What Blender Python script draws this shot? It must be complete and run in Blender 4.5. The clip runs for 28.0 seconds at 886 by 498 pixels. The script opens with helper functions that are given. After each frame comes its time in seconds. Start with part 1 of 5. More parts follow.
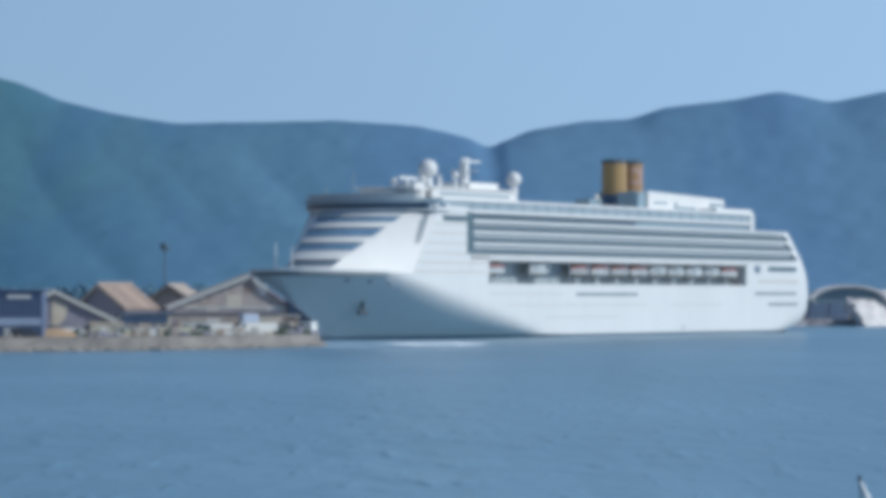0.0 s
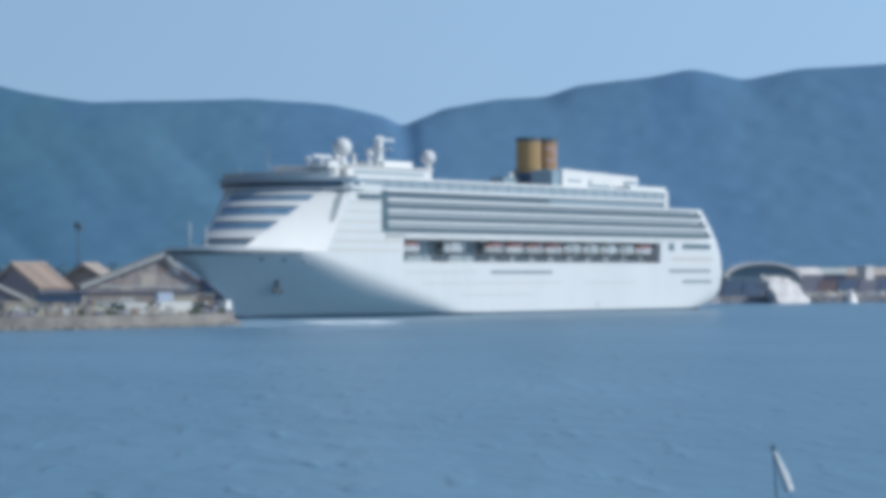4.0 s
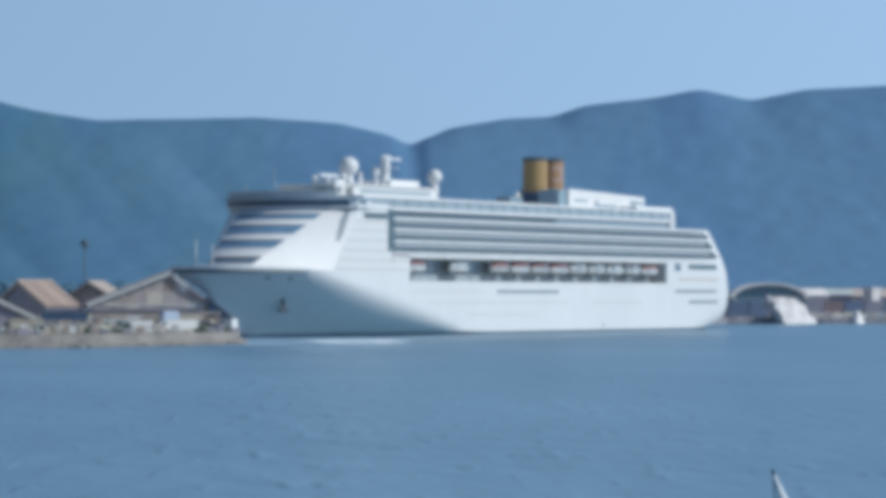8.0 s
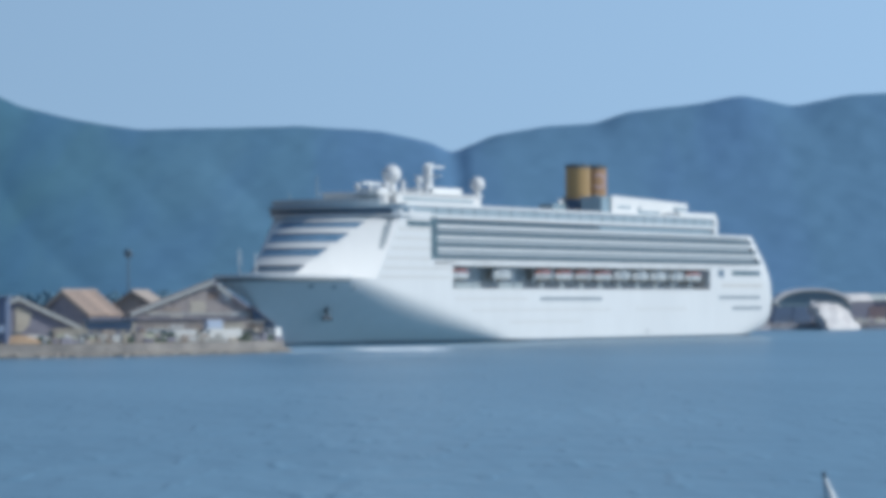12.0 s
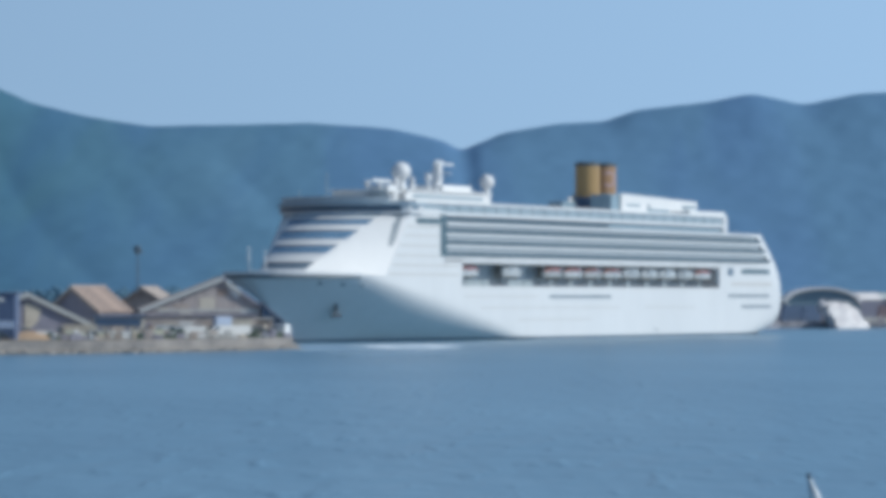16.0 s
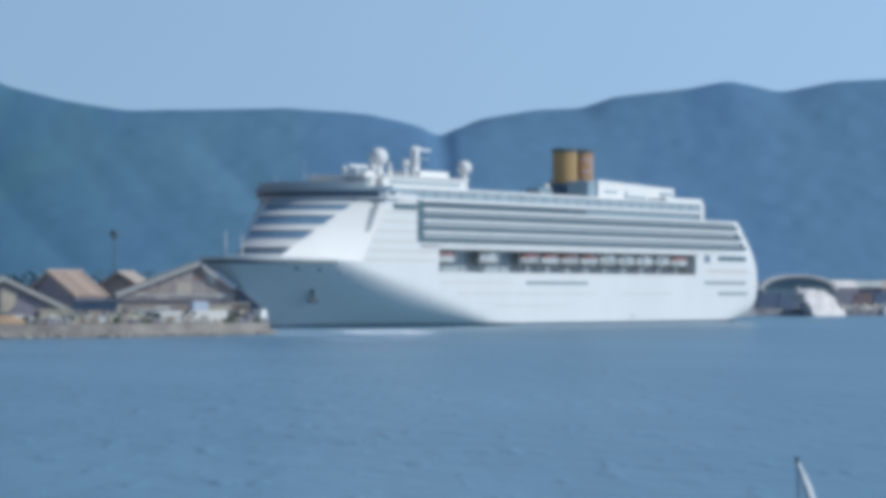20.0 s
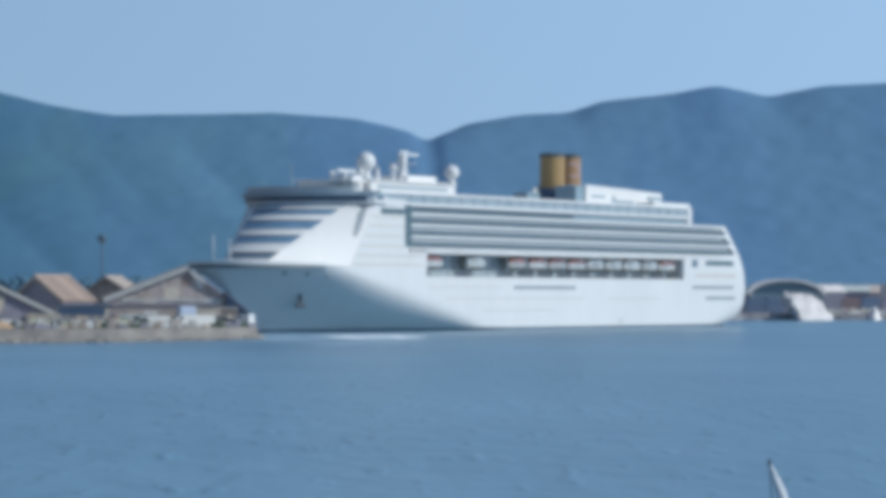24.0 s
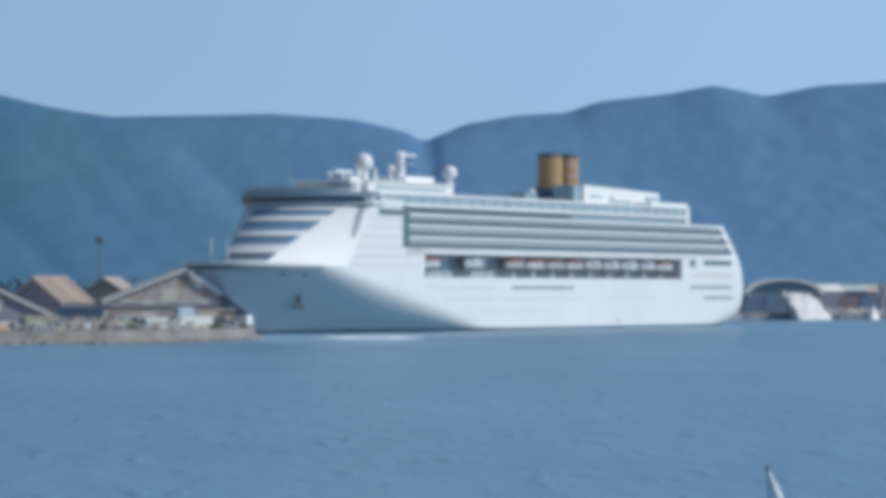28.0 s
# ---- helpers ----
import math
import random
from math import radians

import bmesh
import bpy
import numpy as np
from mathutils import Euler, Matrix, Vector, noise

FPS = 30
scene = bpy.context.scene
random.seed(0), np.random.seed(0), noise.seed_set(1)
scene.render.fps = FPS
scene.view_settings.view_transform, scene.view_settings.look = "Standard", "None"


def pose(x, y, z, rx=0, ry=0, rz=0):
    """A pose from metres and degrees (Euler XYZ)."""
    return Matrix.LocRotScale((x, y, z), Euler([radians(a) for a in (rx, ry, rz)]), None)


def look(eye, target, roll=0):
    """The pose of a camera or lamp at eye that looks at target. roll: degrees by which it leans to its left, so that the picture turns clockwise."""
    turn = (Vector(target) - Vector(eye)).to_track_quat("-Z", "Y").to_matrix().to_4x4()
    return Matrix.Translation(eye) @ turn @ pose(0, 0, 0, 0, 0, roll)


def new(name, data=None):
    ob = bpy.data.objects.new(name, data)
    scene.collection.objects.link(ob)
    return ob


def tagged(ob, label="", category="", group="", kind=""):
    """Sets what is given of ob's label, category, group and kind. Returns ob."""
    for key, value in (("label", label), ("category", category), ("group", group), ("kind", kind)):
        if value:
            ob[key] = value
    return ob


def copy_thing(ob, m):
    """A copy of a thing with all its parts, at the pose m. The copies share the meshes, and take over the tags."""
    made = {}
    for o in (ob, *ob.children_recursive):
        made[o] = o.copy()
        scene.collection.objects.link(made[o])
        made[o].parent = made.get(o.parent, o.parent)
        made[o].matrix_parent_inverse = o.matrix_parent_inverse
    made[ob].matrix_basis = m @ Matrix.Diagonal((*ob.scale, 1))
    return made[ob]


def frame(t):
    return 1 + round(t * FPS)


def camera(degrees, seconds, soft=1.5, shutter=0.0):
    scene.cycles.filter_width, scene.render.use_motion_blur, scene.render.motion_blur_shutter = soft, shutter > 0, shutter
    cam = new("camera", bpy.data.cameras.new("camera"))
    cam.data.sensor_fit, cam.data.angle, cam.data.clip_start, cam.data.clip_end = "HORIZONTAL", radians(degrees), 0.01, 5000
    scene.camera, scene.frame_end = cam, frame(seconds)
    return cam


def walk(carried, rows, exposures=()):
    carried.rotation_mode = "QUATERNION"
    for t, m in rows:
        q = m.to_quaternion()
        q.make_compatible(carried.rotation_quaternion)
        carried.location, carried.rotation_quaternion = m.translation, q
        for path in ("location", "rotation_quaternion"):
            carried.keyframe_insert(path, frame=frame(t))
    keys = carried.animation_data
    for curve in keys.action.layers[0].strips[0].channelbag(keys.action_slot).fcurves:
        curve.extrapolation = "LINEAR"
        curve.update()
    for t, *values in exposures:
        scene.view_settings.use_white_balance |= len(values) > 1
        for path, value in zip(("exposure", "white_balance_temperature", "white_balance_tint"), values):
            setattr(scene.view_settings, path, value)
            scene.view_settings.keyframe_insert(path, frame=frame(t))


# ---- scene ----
# ---- camera and its walk ----
# A long lens held by hand on a shore nearly nine metres above the sea.
EYE = (0.0, 0.0, 7.96)
# seconds, aim 1000 m out (across, height), roll in degrees
AIM = [
    (0, 0.000, 22.098, 0.000),
    (0.5, 8.352, 21.260, 0.232),
    (1, 8.316, 17.173, -0.487),
    (1.5, 10.310, 18.328, -0.730),
    (2, 21.925, 15.933, 0.302),
    (2.5, 17.451, 16.788, -0.242),
    (3, 21.384, 14.659, -0.409),
    (3.5, 24.059, 15.395, -0.168),
    (5.5, 24.973, 17.707, -0.221),
    (6, 23.350, 22.317, -0.250),
    (6.5, 23.474, 19.446, -0.045),
    (7, 23.476, 21.989, -0.079),
    (7.5, 22.149, 22.164, -0.056),
    (8, 22.427, 21.387, 0.049),
    (8.5, 23.489, 17.669, 0.152),
    (9, 22.221, 19.624, 0.265),
    (9.5, 19.689, 19.611, 0.290),
    (10, 19.544, 18.780, 0.357),
    (10.5, 13.644, 25.717, 0.126),
    (11, 12.619, 24.982, -0.242),
    (11.5, 10.518, 22.349, -0.288),
    (12, 10.216, 23.545, -0.248),
    (12.5, 11.826, 22.914, -0.300),
    (14.5, 10.560, 22.676, 0.056),
    (15, 10.438, 20.790, -0.094),
    (15.5, 9.856, 20.120, -0.028),
    (16, 7.560, 22.827, -0.052),
    (16.5, 8.352, 23.215, 0.119),
    (17, 10.625, 24.768, 0.102),
    (17.5, 11.098, 24.317, 0.209),
    (18, 10.485, 24.503, 0.247),
    (18.5, 9.665, 21.374, 0.216),
    (19, 13.551, 19.976, 0.162),
    (19.5, 11.077, 17.675, 0.157),
    (20, 14.138, 18.823, 0.205),
    (20.5, 13.070, 18.921, 0.131),
    (21, 12.983, 19.099, 0.034),
    (21.5, 15.256, 18.588, 0.166),
    (23.5, 16.974, 20.264, 0.120),
    (24, 17.606, 20.142, 0.169),
    (24.5, 19.783, 22.737, 0.154),
    (25, 19.454, 25.804, 0.239),
    (25.5, 17.943, 29.215, 0.277),
    (26, 19.300, 26.977, 0.271),
    (26.5, 19.950, 23.949, 0.327),
    (27, 19.690, 23.086, 0.152),
    (27.5, 17.364, 19.175, -0.071),
    (28, 18.202, 20.292, 0.006),
]
cam = camera(14.304, 28.0, soft=6.0)
walk(cam, [(t, look(EYE, (x, 1000.0, z), roll)) for t, x, z, roll in AIM],
     exposures=[(0.0, 0.0, 6200, 7), (28.0, 0.0, 6200, 7)])

# ---- world and sun ----
SUN_AZ, SUN_EL = radians(101), radians(37)      # clockwise from +y, above the horizon
world = bpy.data.worlds.new("world")
scene.world = world
world.use_nodes = True
wn = world.node_tree
sky = wn.nodes.new("ShaderNodeTexSky")
sky.sky_type, sky.sun_disc = "NISHITA", False
sky.sun_elevation, sky.sun_rotation = SUN_EL, SUN_AZ
sky.air_density, sky.dust_density, sky.ozone_density = 0.6, 0.0, 3.0
wn.nodes["Background"].inputs["Strength"].default_value = 0.1
haze = wn.nodes.new("ShaderNodeMix")           # summer haze over the blue, thick towards the horizon, brighter towards the sun
haze.data_type = "RGBA"
sky_way = wn.nodes.new("ShaderNodeTexCoord")
axes = wn.nodes.new("ShaderNodeSeparateXYZ")
wn.links.new(sky_way.outputs["Generated"], axes.inputs[0])
thick = wn.nodes.new("ShaderNodeMapRange")
thick.interpolation_type = "SMOOTHSTEP"
for key, value in (("From Min", 0.10), ("From Max", 0.45), ("To Min", 0.92), ("To Max", 0.25)):
    thick.inputs[key].default_value = value
wn.links.new(axes.outputs["Z"], thick.inputs["Value"])
wn.links.new(thick.outputs[0], haze.inputs[0])
glow = wn.nodes.new("ShaderNodeMapRange")
for key, value in (("From Min", -0.6), ("From Max", 0.6), ("To Min", 0.48), ("To Max", 1.52)):
    glow.inputs[key].default_value = value
wn.links.new(axes.outputs["X"], glow.inputs["Value"])
lit = wn.nodes.new("ShaderNodeVectorMath")
lit.operation = "SCALE"
lit.inputs[0].default_value = (3.2, 4.78, 6.85)
wn.links.new(glow.outputs[0], lit.inputs["Scale"])
wn.links.new(lit.outputs[0], haze.inputs[7])
wn.links.new(sky.outputs["Color"], haze.inputs[6])
wn.links.new(haze.outputs[2], wn.nodes["Background"].inputs["Color"])
sun = new("sun", bpy.data.lights.new("sun", "SUN"))
sun.data.energy, sun.data.angle, sun.data.color = 3.25, radians(0.6), (1.0, 0.965, 0.895)
sun_way = Vector((math.sin(SUN_AZ) * math.cos(SUN_EL), math.cos(SUN_AZ) * math.cos(SUN_EL), math.sin(SUN_EL)))
sun.matrix_world = look(sun_way * 400, (0, 0, 0))


# ---- materials ----
def material(name, base, dark=None, rough=0.6, metal=0.0, scale=1.0, stretch=(1, 1, 1), bump=0.0, bump_scale=None, mix=0.5, fine=8.0, per_object=0.0):
    """A procedural surface: two colours mixed by a broad and a fine noise, with a little relief."""
    m = bpy.data.materials.new(name)
    m.use_nodes = True
    n, l = m.node_tree.nodes, m.node_tree.links
    b = n["Principled BSDF"]
    b.inputs["Roughness"].default_value, b.inputs["Metallic"].default_value = rough, metal
    co = n.new("ShaderNodeTexCoord")
    mp = n.new("ShaderNodeMapping")
    mp.inputs["Scale"].default_value = stretch
    l.new(co.outputs["Object"], mp.inputs["Vector"])
    broad = n.new("ShaderNodeTexNoise")
    broad.inputs["Scale"].default_value, broad.inputs["Detail"].default_value = scale, 4
    l.new(mp.outputs["Vector"], broad.inputs["Vector"])
    small = n.new("ShaderNodeTexNoise")
    small.inputs["Scale"].default_value, small.inputs["Detail"].default_value = scale * fine, 3
    l.new(mp.outputs["Vector"], small.inputs["Vector"])
    add = n.new("ShaderNodeMath")
    add.operation = "MULTIPLY_ADD"
    l.new(small.outputs["Fac"], add.inputs[0])
    add.inputs[1].default_value = 0.5
    l.new(broad.outputs["Fac"], add.inputs[2])
    ramp = n.new("ShaderNodeMapRange")
    ramp.inputs["From Min"].default_value, ramp.inputs["From Max"].default_value = 0.5, 1.0
    ramp.inputs["To Min"].default_value, ramp.inputs["To Max"].default_value = 0.5 - mix, 0.5 + mix
    l.new(add.outputs[0], ramp.inputs["Value"])
    mx = n.new("ShaderNodeMix")
    mx.data_type = "RGBA"
    mx.inputs[6].default_value = (*(dark or [c * 0.8 for c in base]), 1)
    mx.inputs[7].default_value = (*base, 1)
    l.new(ramp.outputs[0], mx.inputs[0])
    out = mx.outputs[2]
    if per_object:
        info = n.new("ShaderNodeObjectInfo")
        hsv = n.new("ShaderNodeHueSaturation")
        val = n.new("ShaderNodeMapRange")
        val.inputs["To Min"].default_value, val.inputs["To Max"].default_value = 1 - per_object, 1 + per_object
        l.new(info.outputs["Random"], val.inputs["Value"])
        l.new(val.outputs[0], hsv.inputs["Value"])
        l.new(out, hsv.inputs["Color"])
        out = hsv.outputs["Color"]
    l.new(out, b.inputs["Base Color"])
    if bump:
        bp = n.new("ShaderNodeBump")
        bp.inputs["Strength"].default_value = 1.0
        bp.inputs["Distance"].default_value = bump
        l.new(add.outputs[0], bp.inputs["Height"])
        l.new(bp.outputs["Normal"], b.inputs["Normal"])
    return m


def water_material():
    m = bpy.data.materials.new("sea_water")
    m.use_nodes = True
    n, l = m.node_tree.nodes, m.node_tree.links
    b = n["Principled BSDF"]
    b.inputs["Roughness"].default_value, b.inputs["IOR"].default_value = 0.30, 1.333
    co = n.new("ShaderNodeTexCoord")

    def noise_at(sx, sy, scale, detail=3):
        mp = n.new("ShaderNodeMapping")
        mp.inputs["Scale"].default_value = (sx, sy, 1)
        l.new(co.outputs["Object"], mp.inputs["Vector"])
        tx = n.new("ShaderNodeTexNoise")
        tx.inputs["Scale"].default_value, tx.inputs["Detail"].default_value = scale, detail
        l.new(mp.outputs["Vector"], tx.inputs["Vector"])
        return tx.outputs["Fac"]

    swell, chop, patch = noise_at(0.7, 0.26, 0.35, 2), noise_at(1.0, 0.22, 0.42, 2), noise_at(0.4, 0.2, 0.05, 5)
    sm = n.new("ShaderNodeMath")
    sm.operation = "MULTIPLY_ADD"
    fleck = n.new("ShaderNodeMapRange")
    fleck.interpolation_type = "SMOOTHSTEP"
    fleck.inputs["From Min"].default_value, fleck.inputs["From Max"].default_value = 0.56, 0.76
    l.new(chop, fleck.inputs["Value"])
    l.new(fleck.outputs[0], sm.inputs[0])
    sm.inputs[1].default_value = 0.34
    l.new(swell, sm.inputs[2])
    bp = n.new("ShaderNodeBump")
    bp.inputs["Distance"].default_value = 0.44
    l.new(sm.outputs[0], bp.inputs["Height"])
    l.new(bp.outputs["Normal"], b.inputs["Normal"])
    axes = n.new("ShaderNodeSeparateXYZ")           # calmer water in the shelter of the pier
    l.new(co.outputs["Object"], axes.inputs[0])
    calm = n.new("ShaderNodeMapRange")
    for key, value in (("From Min", 260.0), ("From Max", 640.0), ("To Min", 1.0), ("To Max", 0.55)):
        calm.inputs[key].default_value = value
    l.new(axes.outputs["Y"], calm.inputs["Value"])
    l.new(calm.outputs[0], bp.inputs["Strength"])
    mx = n.new("ShaderNodeMix")
    mx.data_type = "RGBA"
    mx.inputs[6].default_value, mx.inputs[7].default_value = (0.077, 0.181, 0.273, 1), (0.108, 0.230, 0.331, 1)
    wide = n.new("ShaderNodeMapRange")
    wide.inputs["From Min"].default_value, wide.inputs["From Max"].default_value = 0.36, 0.64
    l.new(patch, wide.inputs["Value"])
    l.new(wide.outputs[0], mx.inputs[0])
    l.new(mx.outputs[2], b.inputs["Base Color"])
    return m


def slope_material(name, west, east, seed):
    """Wooded slopes with distance haze put into the base colour: bluer and greener stands that run down the hillside, a
    few pale clearings, and crown grain.
    west and east: the hazed tones (blue, green, pale) of the woods on the two ridges, which mingle between them."""
    m = bpy.data.materials.new(name)
    m.use_nodes = True
    n, l = m.node_tree.nodes, m.node_tree.links
    b = n["Principled BSDF"]
    b.inputs["Roughness"].default_value = 0.95
    b.inputs["Specular IOR Level"].default_value = 0.1
    co = n.new("ShaderNodeTexCoord")

    def noise_at(scale, stretch, detail, turn=0.0, distortion=0.0):
        mp = n.new("ShaderNodeMapping")
        mp.inputs["Location"].default_value = (seed, seed * 2, 0)
        mp.inputs["Rotation"].default_value = (0, 0, radians(turn))
        mp.inputs["Scale"].default_value = stretch
        l.new(co.outputs["Object"], mp.inputs["Vector"])
        tx = n.new("ShaderNodeTexNoise")
        tx.inputs["Scale"].default_value, tx.inputs["Detail"].default_value = scale, detail
        tx.inputs["Distortion"].default_value = distortion
        l.new(mp.outputs["Vector"], tx.inputs["Vector"])
        return tx.outputs["Fac"]

    def spread(value, lo, hi, top=1.0):
        mr = n.new("ShaderNodeMapRange")
        mr.interpolation_type = "SMOOTHSTEP"
        mr.inputs["From Min"].default_value, mr.inputs["From Max"].default_value, mr.inputs["To Max"].default_value = lo, hi, top
        l.new(value, mr.inputs["Value"])
        return mr.outputs[0]

    def blend(fac, a, c):
        mx = n.new("ShaderNodeMix")
        mx.data_type = "RGBA"
        l.new(fac, mx.inputs[0])
        for side, slot in ((a, 6), (c, 7)):
            if isinstance(side, tuple):
                mx.inputs[slot].default_value = (*side, 1)
            else:
                l.new(side, mx.inputs[slot])
        return mx.outputs[2]

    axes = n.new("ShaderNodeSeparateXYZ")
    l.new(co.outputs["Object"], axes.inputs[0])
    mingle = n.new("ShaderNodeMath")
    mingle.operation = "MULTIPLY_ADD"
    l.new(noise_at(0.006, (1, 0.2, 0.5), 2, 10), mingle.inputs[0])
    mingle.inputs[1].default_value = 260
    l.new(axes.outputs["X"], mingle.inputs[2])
    # the painted haze grows bluer and brighter towards the east
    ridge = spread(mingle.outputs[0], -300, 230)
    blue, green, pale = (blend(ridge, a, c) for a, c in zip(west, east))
    stands = blend(spread(noise_at(0.0085, (1, 0.16, 0.5), 3, 16, 0.6), 0.36, 0.64), blue, green)
    cleared = blend(spread(noise_at(0.012, (1, 0.2, 1), 3, -25, 0.8), 0.58, 0.78, 0.8), stands, pale)
    crowns = blend(spread(noise_at(0.06, (1, 0.25, 1), 3), 0.3, 0.7, 0.14), cleared, tuple(c * 0.72 for c in west[0]))
    l.new(crowns, b.inputs["Base Color"])
    return m


WATER = water_material()
WHITE = material("white_ship_paint", (0.724, 0.724, 0.716), (0.655, 0.657, 0.651), 0.5, scale=0.05, stretch=(1, 1, 0.25), mix=0.4)
WHITE2 = material("white_deck_paint", (0.80, 0.80, 0.78), (0.70, 0.70, 0.69), 0.5, scale=0.4, mix=0.4)
# NAVY, BRIDGEGLASS, GLASS, DARKSTEEL, PLUM, BLUEWALL, HEDGE: lightened to include distance haze
NAVY = material("dark_blue_paint", (0.075, 0.125, 0.21), (0.055, 0.095, 0.165), 0.4, scale=0.5)
BRIDGEGLASS = material("navy_bridge_glass", (0.055, 0.10, 0.155), (0.04, 0.08, 0.125), 0.35, scale=0.3)
GLASS = material("dark_window_glass", (0.15, 0.21, 0.27), (0.115, 0.165, 0.215), 0.15, scale=0.3)
FRONTGLASS = material("blue_front_window_glass", (0.16, 0.29, 0.43), (0.12, 0.22, 0.33), 0.12, scale=0.25)
SCREENGLASS = material("pale_rail_glass", (0.27, 0.36, 0.41), (0.21, 0.29, 0.34), 0.2, scale=0.15, stretch=(1, 1, 0.3))
# parapet colour darkened to hold the shade of the balconies
BALCONYSHADE = material("shaded_teal_balcony_glass", (0.075, 0.125, 0.16), (0.055, 0.095, 0.125), 0.6, scale=0.25)
SCREENWALL = material("pale_grey_deck_screen", (0.35, 0.42, 0.46), (0.27, 0.34, 0.38), 0.4, scale=0.08)
GLASS2 = material("grey_green_window_glass", (0.10, 0.16, 0.18), (0.06, 0.10, 0.12), 0.12, scale=0.3)
# blue-grey that carries the shade on the ship's upper front
ROOFSHADE = material("blue_grey_front_shade", (0.33, 0.43, 0.50), (0.26, 0.355, 0.42), 0.7, scale=0.3)
# white wall greyed so that the balcony shade is in its colour
SHADEWALL = material("shaded_cabin_wall_grey", (0.55, 0.59, 0.615), (0.47, 0.515, 0.535), 0.5, scale=0.35, mix=0.6)
WARMGREY = material("warm_grey_trim_paint", (0.60, 0.575, 0.54), (0.52, 0.50, 0.47), 0.6, scale=0.3)
# recess wall lightened: haze over its shade is put into the colour
PLUMTEAL = material("hazed_teal_promenade_wall", (0.47, 0.56, 0.61), (0.33, 0.41, 0.46), 0.6, scale=0.4)
SLOT = material("grey_shell_shutter_paint", (0.28, 0.32, 0.35), (0.21, 0.25, 0.28), 0.5, scale=0.4)
# pale tones for painted reflections on the sea (also the palest, further down)
SHEENTHIN = material("thin_water_sheen", (0.40, 0.50, 0.58), (0.24, 0.35, 0.44), 0.9, scale=0.12, stretch=(1, 0.2, 1), mix=0.9)
SHEENFAINT = material("faint_water_sheen", (0.23, 0.345, 0.45), (0.165, 0.275, 0.375), 0.9, scale=0.08, stretch=(1, 0.15, 1), mix=0.9)
BOOT = material("dark_teal_boot_paint", (0.06, 0.11, 0.16), (0.045, 0.085, 0.125), 0.5, scale=0.2)
SHEEN = material("pale_water_sheen", (0.80, 0.86, 0.90), (0.46, 0.56, 0.64), 0.9, scale=0.12, stretch=(1, 0.2, 1), mix=1.0)
GREYDECK = material("grey_deck_coating", (0.30, 0.33, 0.34), (0.22, 0.25, 0.27), 0.7, scale=0.3)
TEAK = material("weathered_deck_planks", (0.32, 0.25, 0.17), (0.22, 0.17, 0.12), 0.7, scale=0.8, stretch=(0.2, 3, 1))
FUNNEL = material("yellow_funnel_paint", (0.46, 0.29, 0.115), (0.33, 0.215, 0.095), 0.28, scale=0.3, stretch=(1, 1, 0.2))
FUNNELBROWN = material("brown_yellow_funnel_paint", (0.44, 0.255, 0.12), (0.32, 0.19, 0.10), 0.32, scale=0.3, stretch=(1, 1, 0.2))
ORANGE = material("orange_red_lifeboat_paint", (0.44, 0.17, 0.14), (0.33, 0.13, 0.12), 0.5, scale=0.6, per_object=0.15)
EMBLEM = material("faded_pink_emblem_paint", (0.50, 0.36, 0.35), (0.40, 0.28, 0.28), 0.5, scale=0.5)
BOATGREY = material("weathered_white_boat_paint", (0.60, 0.62, 0.62), (0.46, 0.49, 0.50), 0.5, scale=0.6, per_object=0.15)
STEEL = material("grey_steel", (0.28, 0.31, 0.33), (0.20, 0.22, 0.24), 0.45, metal=0.4, scale=0.6)
MASTPAINT = material("weathered_dark_mast_paint", (0.15, 0.20, 0.245), (0.12, 0.165, 0.205), 0.6, scale=0.6)
DARKSTEEL = material("dark_steel", (0.10, 0.115, 0.13), (0.075, 0.085, 0.10), 0.5, metal=0.3, scale=0.6)
GREYRIM = material("sooty_rim_and_shadow_grey", (0.10, 0.125, 0.14), (0.07, 0.09, 0.10), 0.6, scale=0.8)
QUAY = material("quay_stone", (0.325, 0.295, 0.268), (0.19, 0.178, 0.172), 0.9, scale=0.22, stretch=(1, 1, 1.8), bump=0.15, mix=0.85)
LAND = material("harbour_ground", (0.30, 0.26, 0.21), (0.18, 0.16, 0.13), 0.95, scale=0.06, mix=0.7)
# tree colours already mixed with blue haze
HAZEWOOD = slope_material("hazed_wooded_slope", ((0.062, 0.151, 0.235), (0.073, 0.171, 0.224), (0.088, 0.189, 0.252)),
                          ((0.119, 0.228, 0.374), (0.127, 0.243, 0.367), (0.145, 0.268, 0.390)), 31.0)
TAN = material("brown_tile_roof", (0.42, 0.31, 0.25), (0.25, 0.195, 0.17), 0.85, scale=0.3, bump=0.03, mix=0.9)
TAN2 = material("pale_brown_tile_roof", (0.44, 0.37, 0.32), (0.33, 0.28, 0.25), 0.85, scale=0.5, bump=0.03, mix=0.6)
PALE = material("pale_grey_sheet_metal", (0.55, 0.55, 0.52), (0.44, 0.44, 0.42), 0.5, scale=0.6, stretch=(4, 1, 1))
BROWNWALL = material("brown_grey_plank_wall", (0.50, 0.435, 0.40), (0.30, 0.265, 0.26), 0.9, scale=0.3, stretch=(2, 1, 0.5), mix=0.8)
PLUM = material("dark_plum_shed_wall", (0.31, 0.305, 0.365), (0.225, 0.22, 0.27), 0.85, scale=0.7)
PINKWALL = material("faded_pink_plaster", (0.52, 0.46, 0.42), (0.40, 0.35, 0.325), 0.9, scale=0.5, mix=0.7)
PLASTER = material("cream_plaster", (0.62, 0.56, 0.46), (0.48, 0.43, 0.36), 0.9, scale=0.5)
